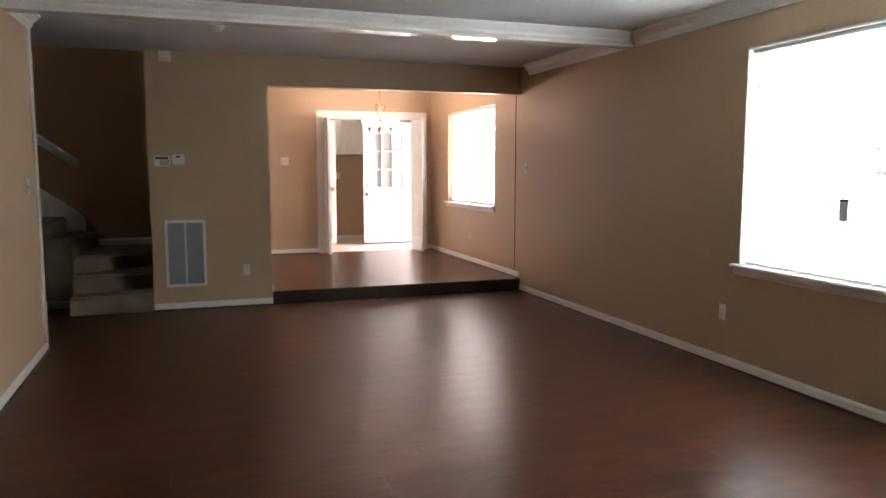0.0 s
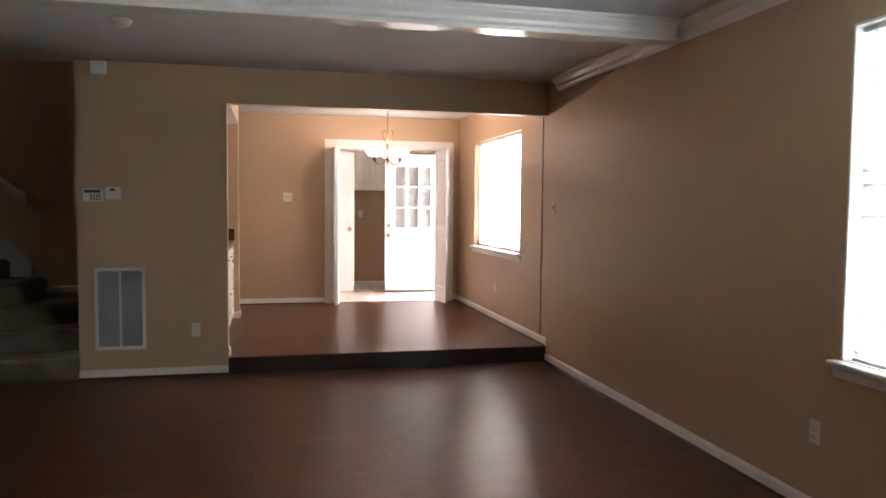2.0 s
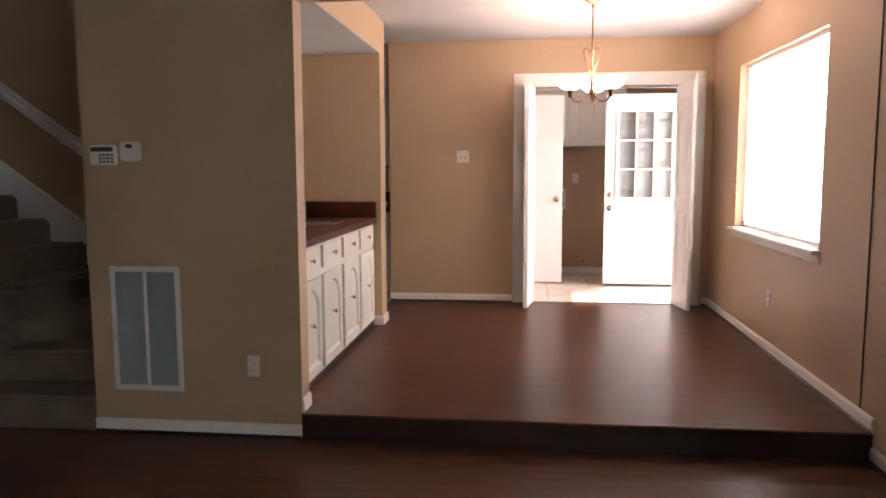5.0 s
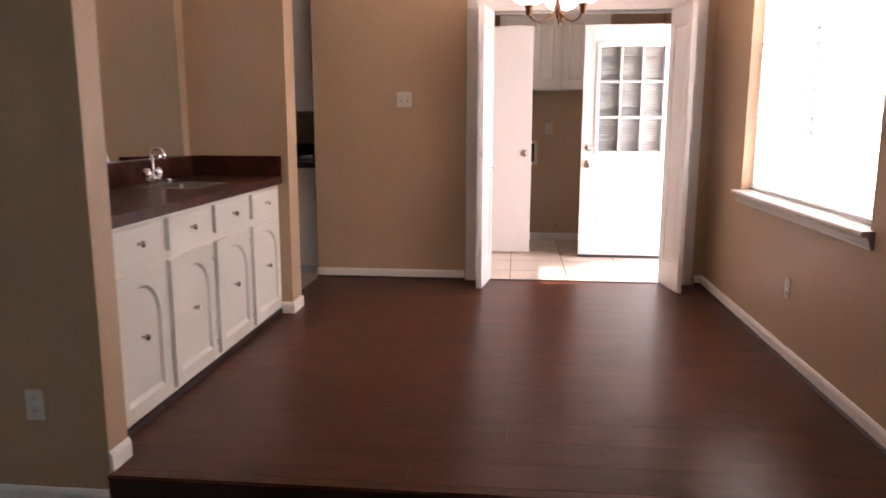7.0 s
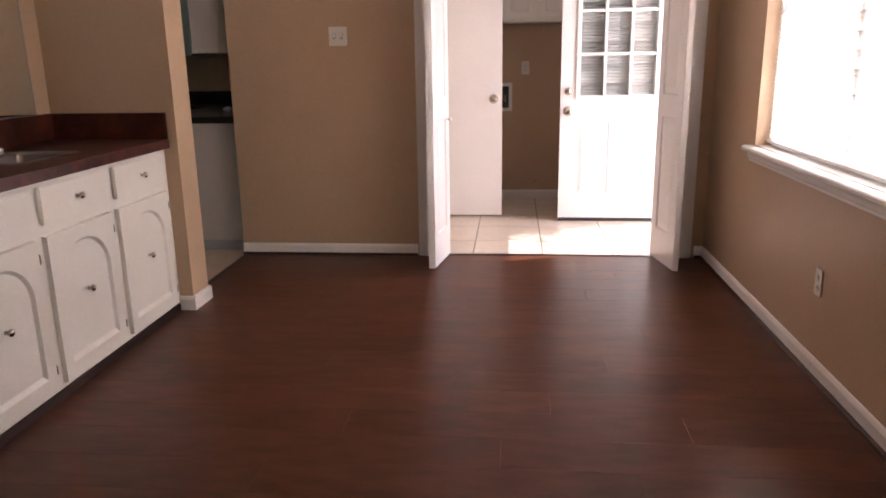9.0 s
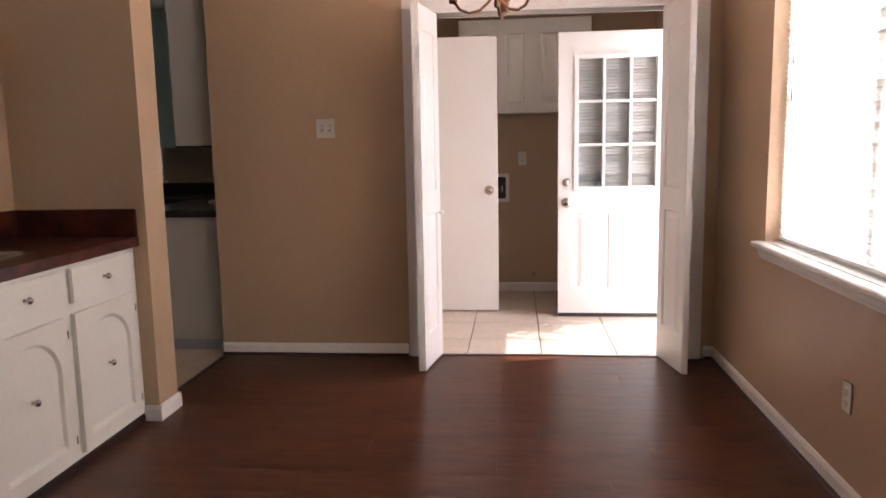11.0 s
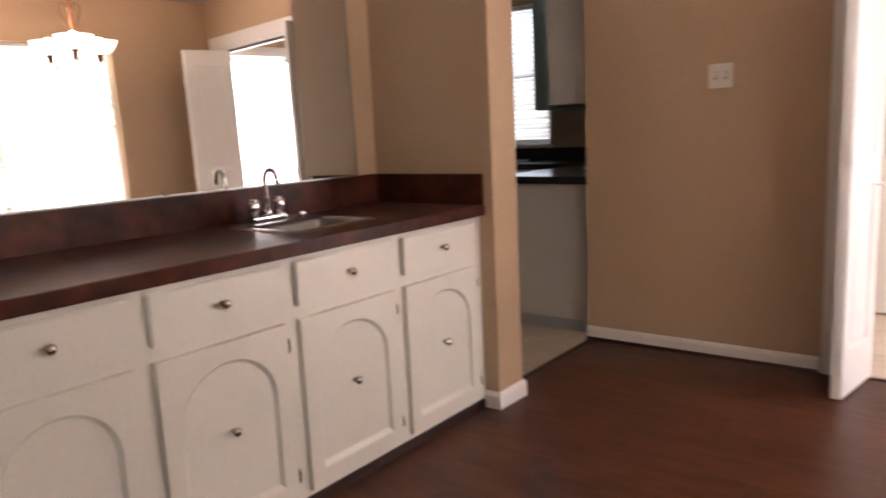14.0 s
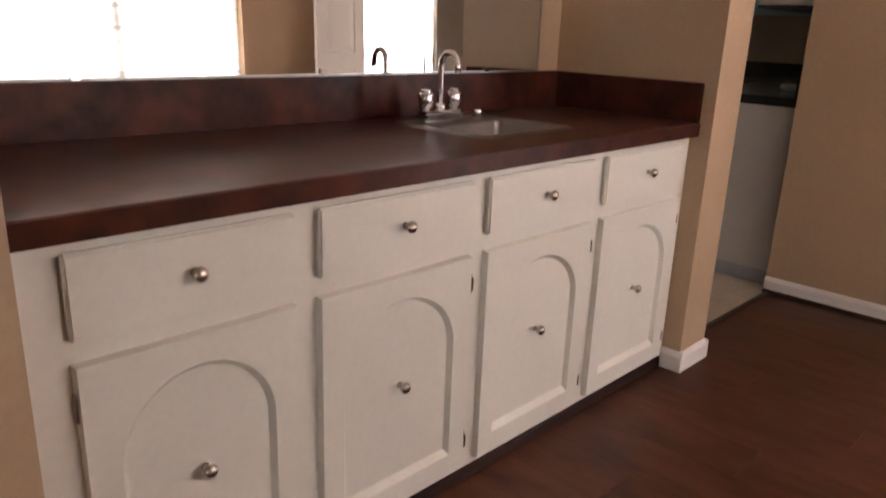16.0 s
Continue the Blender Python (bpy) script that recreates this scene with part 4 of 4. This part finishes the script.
part("rail", extrude_profile([(0.0, -0.032), (0.045, -0.032), (0.050, 0.010), (0.040, 0.030), (0.010, 0.030), (0.0, 0.010)], (-3.343, 8.96, 1.53 + 2.45 * sl), (-0.944, 8.96, 1.53), up=(0, 0, 1)), TRIM, rail)
part("rail_backboard", extrude_profile([(0.0, -0.06), (0.018, -0.06), (0.018, 0.06), (0.0, 0.06)], (-3.343, 9.049, 1.50 + 2.45 * sl), (-0.935, 9.049, 1.50), up=(0, 0, 1)), TRIM, rail, "white backing board on the wall")
for x in (-1.19, -2.17, -3.05):
    z = 1.52 + (-0.944 - x) * sl
    part("bracket", box(x - 0.015, x + 0.015, 8.94, 9.035, z - 0.05, z - 0.03, 0.003), TRIM, rail)

# ---- kitchen ----
base = thing("kitchen_base_cabinet", "plain pale grey-white end panel of base cabinet", "cabinet")
part("end_panel", box(0.309, 0.904, 10.982, 11.002, D + 0.075, 1.022, 0.002), GREYW, base)
part("body", box(0.314, 0.902, 11.002, N - 0.003, D + 0.075, 1.022), GREYW, base)
part("toe_board", box(0.377, 0.902, 11.006, N - 0.003, D, D + 0.075), GREYP, base, "grey toe board")
nb = thing("kitchen_base_cabinet", "pale grey-white base cabinet under the kitchen window", "cabinet")
part("body", box(-2.462, 0.311, 12.15, N - 0.003, D + 0.09, 1.022), GREYW, nb)
part("toe_board", box(-2.462, 0.311, 12.208, N - 0.003, D, D + 0.09), GREYP, nb)
kc = thing("kitchen_countertop", "glossy black kitchen countertop with low backsplash", "countertop")
part("worktop", boxes([(0.279, 0.904, 10.963, N - 0.003, 1.022, 1.066), (-2.462, 0.279, 12.121, N - 0.003, 1.022, 1.066)], 0.004), BLACKTOP, kc)
part("back_splash", boxes([(-2.462, 0.904, N - 0.022, N - 0.002, 1.066, 1.165), (0.884, 0.904, 10.982, N - 0.022, 1.066, 1.165)], 0.003), BLACKTOP, kc)
ks = thing("kitchen_sink", "stainless steel kitchen sink under the window", "sink")
part("rim", boxes([(-1.238, -0.455, 12.198, 12.237, 1.066, 1.074), (-1.238, -0.455, 12.573, 12.611, 1.066, 1.074), (-1.238, -1.199, 12.237, 12.573, 1.066, 1.074), (-0.494, -0.455, 12.237, 12.573, 1.066, 1.074)], 0.003), STEEL, ks)
part("spout", tube([(-0.847, 12.592, 1.07), (-0.847, 12.592, 1.20), (-0.847, 12.534, 1.24), (-0.847, 12.41, 1.22)], 0.011, 10), CHROME, ks)
ku = thing("kitchen_wall_cabinet", "grey-white wall cabinet with pale teal door", "cabinet")
part("body", box(0.655, 0.904, 10.982, 11.91, 1.475, 2.598, 0.003), GREYW, ku)
part("door", box(0.635, 0.654, 11.449, 11.895, 1.49, 2.58, 0.004), TEAL, ku, "pale teal cabinet door")
part("door", box(0.635, 0.654, 10.992, 11.439, 1.49, 2.58, 0.004), TEAL, ku, "pale teal cabinet door")
# Thin dark sheet across the cabinet's underside.
part("dark_underside", box(0.645, 0.904, 10.992, 11.9, 1.462, 1.475), DARKP, ku)
kn = thing("kitchen_wall_cabinet", "pale teal wall cabinet beside the kitchen window", "cabinet")
part("body", box(-0.284, 0.563, 12.438, N - 0.003, 1.475, 2.598, 0.003), TEAL, kn)
for a in (-0.276, 0.148):
    part("door", box(a, a + 0.413, 12.419, 12.437, 1.49, 2.58, 0.004), TEAL, kn)
kw = tagged(new("window_kitchen"), "kitchen window with white frame", "window", kind="structure")
part("window_frame", boxes([(-1.503, -1.454, N + 0.06, N + 0.13, 1.19, 2.36), (-0.357, -0.308, N + 0.06, N + 0.13, 1.19, 2.36), (-1.454, -0.357, N + 0.06, N + 0.13, 1.19, 1.24), (-1.454, -0.357, N + 0.06, N + 0.13, 2.31, 2.36), (-1.454, -0.357, N + 0.07, N + 0.12, 1.75, 1.80)], 0.003), ALU, kw)
for z0_, z1_ in ((1.24, 1.75), (1.80, 2.31)):
    pk = part("pane", box(-1.454, -0.357, N + 0.095, N + 0.099, z0_, z1_), GLASS, kw)
    pk.visible_shadow = False
part("window_sill", box(-1.542, -0.269, N - 0.03, N + 0.06, 1.168, 1.188, 0.004), TRIM, kw)
blind("half-open white mini blind in the kitchen window", N + 0.03, -1.493, -0.318, 1.20, 2.35, 42, pitch=0.040, width=0.048, along_x=True, wands=False)
cloth = bmesh.new()
for i in range(5):
    bmesh.ops.create_icosphere(cloth, subdivisions=2, radius=0.035, matrix=pose(0.69 + 0.045 * i, 11.43 + 0.03 * math.sin(i * 2.1), 1.085, 0, 0, 40 * i) @ Matrix.Diagonal((1.1, 0.8, 0.55, 1)))
for v in cloth.verts:
    v.co += Vector(noise.noise_vector(v.co * 40)) * 0.008
    v.co.z = max(v.co.z, 1.0665)
solo("crumpled_cloth", cloth, PAPER, "small crumpled white cloth on the black counter", "cloth")

# ---- outside ----
structure("ground", box(-60, 90, -60, 90, -0.40, -0.16), GROUND, "pale concrete and dry grass yard", "ground")
fence = thing("fence", "pale sunlit wooden board fence across the yard", "fence")
bb = bmesh.new()
bm_box(bb, -0.012, 0.012, -0.068, 0.068, 0, 1.85)
board = mesh_of("board", bb, FENCEM)
for i in range(110):
    o = new("board", board)
    o.parent = fence
    o.matrix_basis = pose(9.0 + random.uniform(-0.004, 0.004), 1.0 + 0.145 * i, -0.16 + random.uniform(0, 0.02))
for z in (0.25, 1.35):
    part("rail", box(9.014, 9.06, 0.9, 17.0, z, z + 0.09), FENCEM, fence)

for gy in (13.395, 13.505):
    gp = thing("iron_post", "dark painted iron post standing in the yard", "post", at=(6.0, gy, -0.16), group="iron posts in the yard")
    part("shaft", box(-0.022, 0.022, -0.022, 0.022, 0, 2.0, 0.004), DARKP, gp)
    part("cap", box(-0.028, 0.028, -0.028, 0.028, 2.0, 2.03, 0.006), DARKP, gp)

# Tree added out of view so its leaves roughen the sun patch's edge.
tree = thing("tree", "leafy green tree added out of view to break up sunlight", "tree", at=(6.3, 14.4, -0.16))
part("trunk", tube([(0, 0, 0), (0.03, -0.02, 0.8), (-0.02, -0.10, 1.7), (-0.10, -0.25, 2.5)], 0.1, 12, [0.13, 0.105, 0.09, 0.07]), mat("grey_brown_bark", (0.16, 0.12, 0.09), 0.95, vary=0.2, fine=50, bump=0.8, bump_scale=40, stretch=(3, 3, 0.7)), tree)
limbs = [[(-0.10, -0.25, 2.5), (-0.7, -1.1, 3.0), (-1.25, -1.95, 3.25)], [(-0.10, -0.25, 2.5), (0.3, 0.1, 3.2), (0.8, 0.5, 3.9)], [(-0.10, -0.25, 2.5), (-0.5, 0.2, 3.3), (-0.8, 0.6, 4.1)], [(-0.06, -0.2, 2.3), (0.3, -0.7, 3.0), (0.5, -1.0, 3.7)]]
for lb in limbs:
    part("limb", tube(lb, 0.04, 8, [0.055, 0.035, 0.018]), bpy.data.materials["grey_brown_bark"], tree)
LEAF = slat_material("green_leaf", (0.10, 0.16, 0.04), 0.35)
verts, faces = [], []
for lb in limbs:
    for k in range(5):
        cen = Vector(lb[1]).lerp(Vector(lb[2]), 0.2 + 0.25 * k) + Vector([random.gauss(0, 0.16) for _ in range(3)])
        for _ in range(110):
            p = cen + Vector([random.gauss(0, 0.20) for _ in range(3)])
            r = Euler([random.uniform(0, 6.28) for _ in range(3)]).to_matrix()
            n0, w_ = len(verts), random.uniform(0.03, 0.05)
            for q in ((-1, 0, 0), (0, 0.5, 0.1), (1, 0, 0), (0, -0.5, 0.1)):
                verts.append(p + r @ (Vector(q) * w_))
            faces.append((n0, n0 + 1, n0 + 2, n0 + 3))
# Extra clumps set in the sun's path to shade part of the laundry floor.
for cen, many in (((-1.42, -2.22, 3.30), 300), ((-1.30, -2.02, 3.36), 420), ((-1.12, -1.82, 3.42), 420)):
    for _ in range(many):
        p = Vector(cen) + Vector([random.gauss(0, 0.11) for _ in range(3)])
        r = Euler([random.uniform(0, 6.28) for _ in range(3)]).to_matrix()
        n0, w_ = len(verts), random.uniform(0.03, 0.05)
        for q in ((-1, 0, 0), (0, 0.5, 0.1), (1, 0, 0), (0, -0.5, 0.1)):
            verts.append(p + r @ (Vector(q) * w_))
        faces.append((n0, n0 + 1, n0 + 2, n0 + 3))
crown = bpy.data.meshes.new("crown")
crown.from_pydata([tuple(v) for v in verts], [], faces)
crown.materials.append(LEAF)
co = new("crown", crown)
co.parent = tree

# ---- floor pieces ----


def plank_row(bmname, w, l, t, mats, gap=0.0003):
    bm = bmesh.new()
    bm_box(bm, -l / 2 + gap / 2, l / 2 - gap / 2, -w / 2 + gap / 2, w / 2 - gap / 2, -t, 0)
    es = [e for e in bm.edges if all(v.co.z > -1e-6 for v in e.verts)]
    bmesh.ops.bevel(bm, geom=es, offset=0.0005, segments=1, affect="EDGES")
    return mesh_of(bmname, bm, mats)


def lay_planks(parent, x0, x1, y0, y1, z, w=0.19, l=1.21):
    """Planks that run along x in staggered rows; cut lengths get meshes of their own, shared between alike rows."""
    cache = {}
    y, row = y0, 0
    while y < y1 - 0.005:
        ww = min(w, y1 - y)
        x = x0 - (0.0, 0.47, 0.86, 0.21, 0.65)[row % 5]
        while x < x1 - 0.002:
            a, b = max(x, x0), min(x + l, x1)
            if b - a > 0.01:
                key = (round(ww, 3), round(b - a, 3))
                if key not in cache:
                    cache[key] = plank_row("plank", ww, b - a, 0.0095, PLANK)
                o = new("plank", cache[key])
                o.parent = parent
                o.matrix_basis = pose((a + b) / 2, y + ww / 2, z)
            x += l
        y += w
        row += 1


lay_planks(floor_dining, FX - 0.05, R - 0.001, Y + 0.03, B + 0.012, D)
lay_planks(floor_living, LW, R - 0.001, -1.374, Y - 0.018, 0.0)
structure("floor_living_rear", boxes([(LW, R, -3.312, -1.375, -0.010, 0.0)]), PLANK, "dark brown laminate floor", "floor")
structure("floor_hall", boxes([(-3.881, LW - 0.001, LE - 1.5, Y + 0.5, -0.010, 0.0)]), PLANK, "dark brown laminate hall floor", "floor")

tw = 0.475
tm = {}
for ix, (xa, xb) in enumerate(((1.89, 2.023), (2.023, 2.488), (2.488, 2.953), (2.953, 3.418), (3.418, 3.883), (3.883, R - 0.002))):
    for iy, (ya, yb) in enumerate(((B + 0.045, 11.314), (11.314, 11.77), (11.77, 12.227), (12.227, 12.683), (12.683, NL - 0.002))):
        key = (round(xb - xa, 3), round(yb - ya, 3))
        if key not in tm:
            bm = bmesh.new()
            bm_box(bm, -(xb - xa) / 2 + 0.003, (xb - xa) / 2 - 0.003, -(yb - ya) / 2 + 0.003, (yb - ya) / 2 - 0.003, -0.0075, 0)
            bmesh.ops.bevel(bm, geom=[e for e in bm.edges if all(v.co.z > -1e-6 for v in e.verts)], offset=0.002, segments=1, affect="EDGES")
            tm[key] = mesh_of("tile", bm, TILE)
        o = new("tile", tm[key])
        o.parent = floor_laundry
        o.matrix_basis = pose((xa + xb) / 2, (ya + yb) / 2, D)
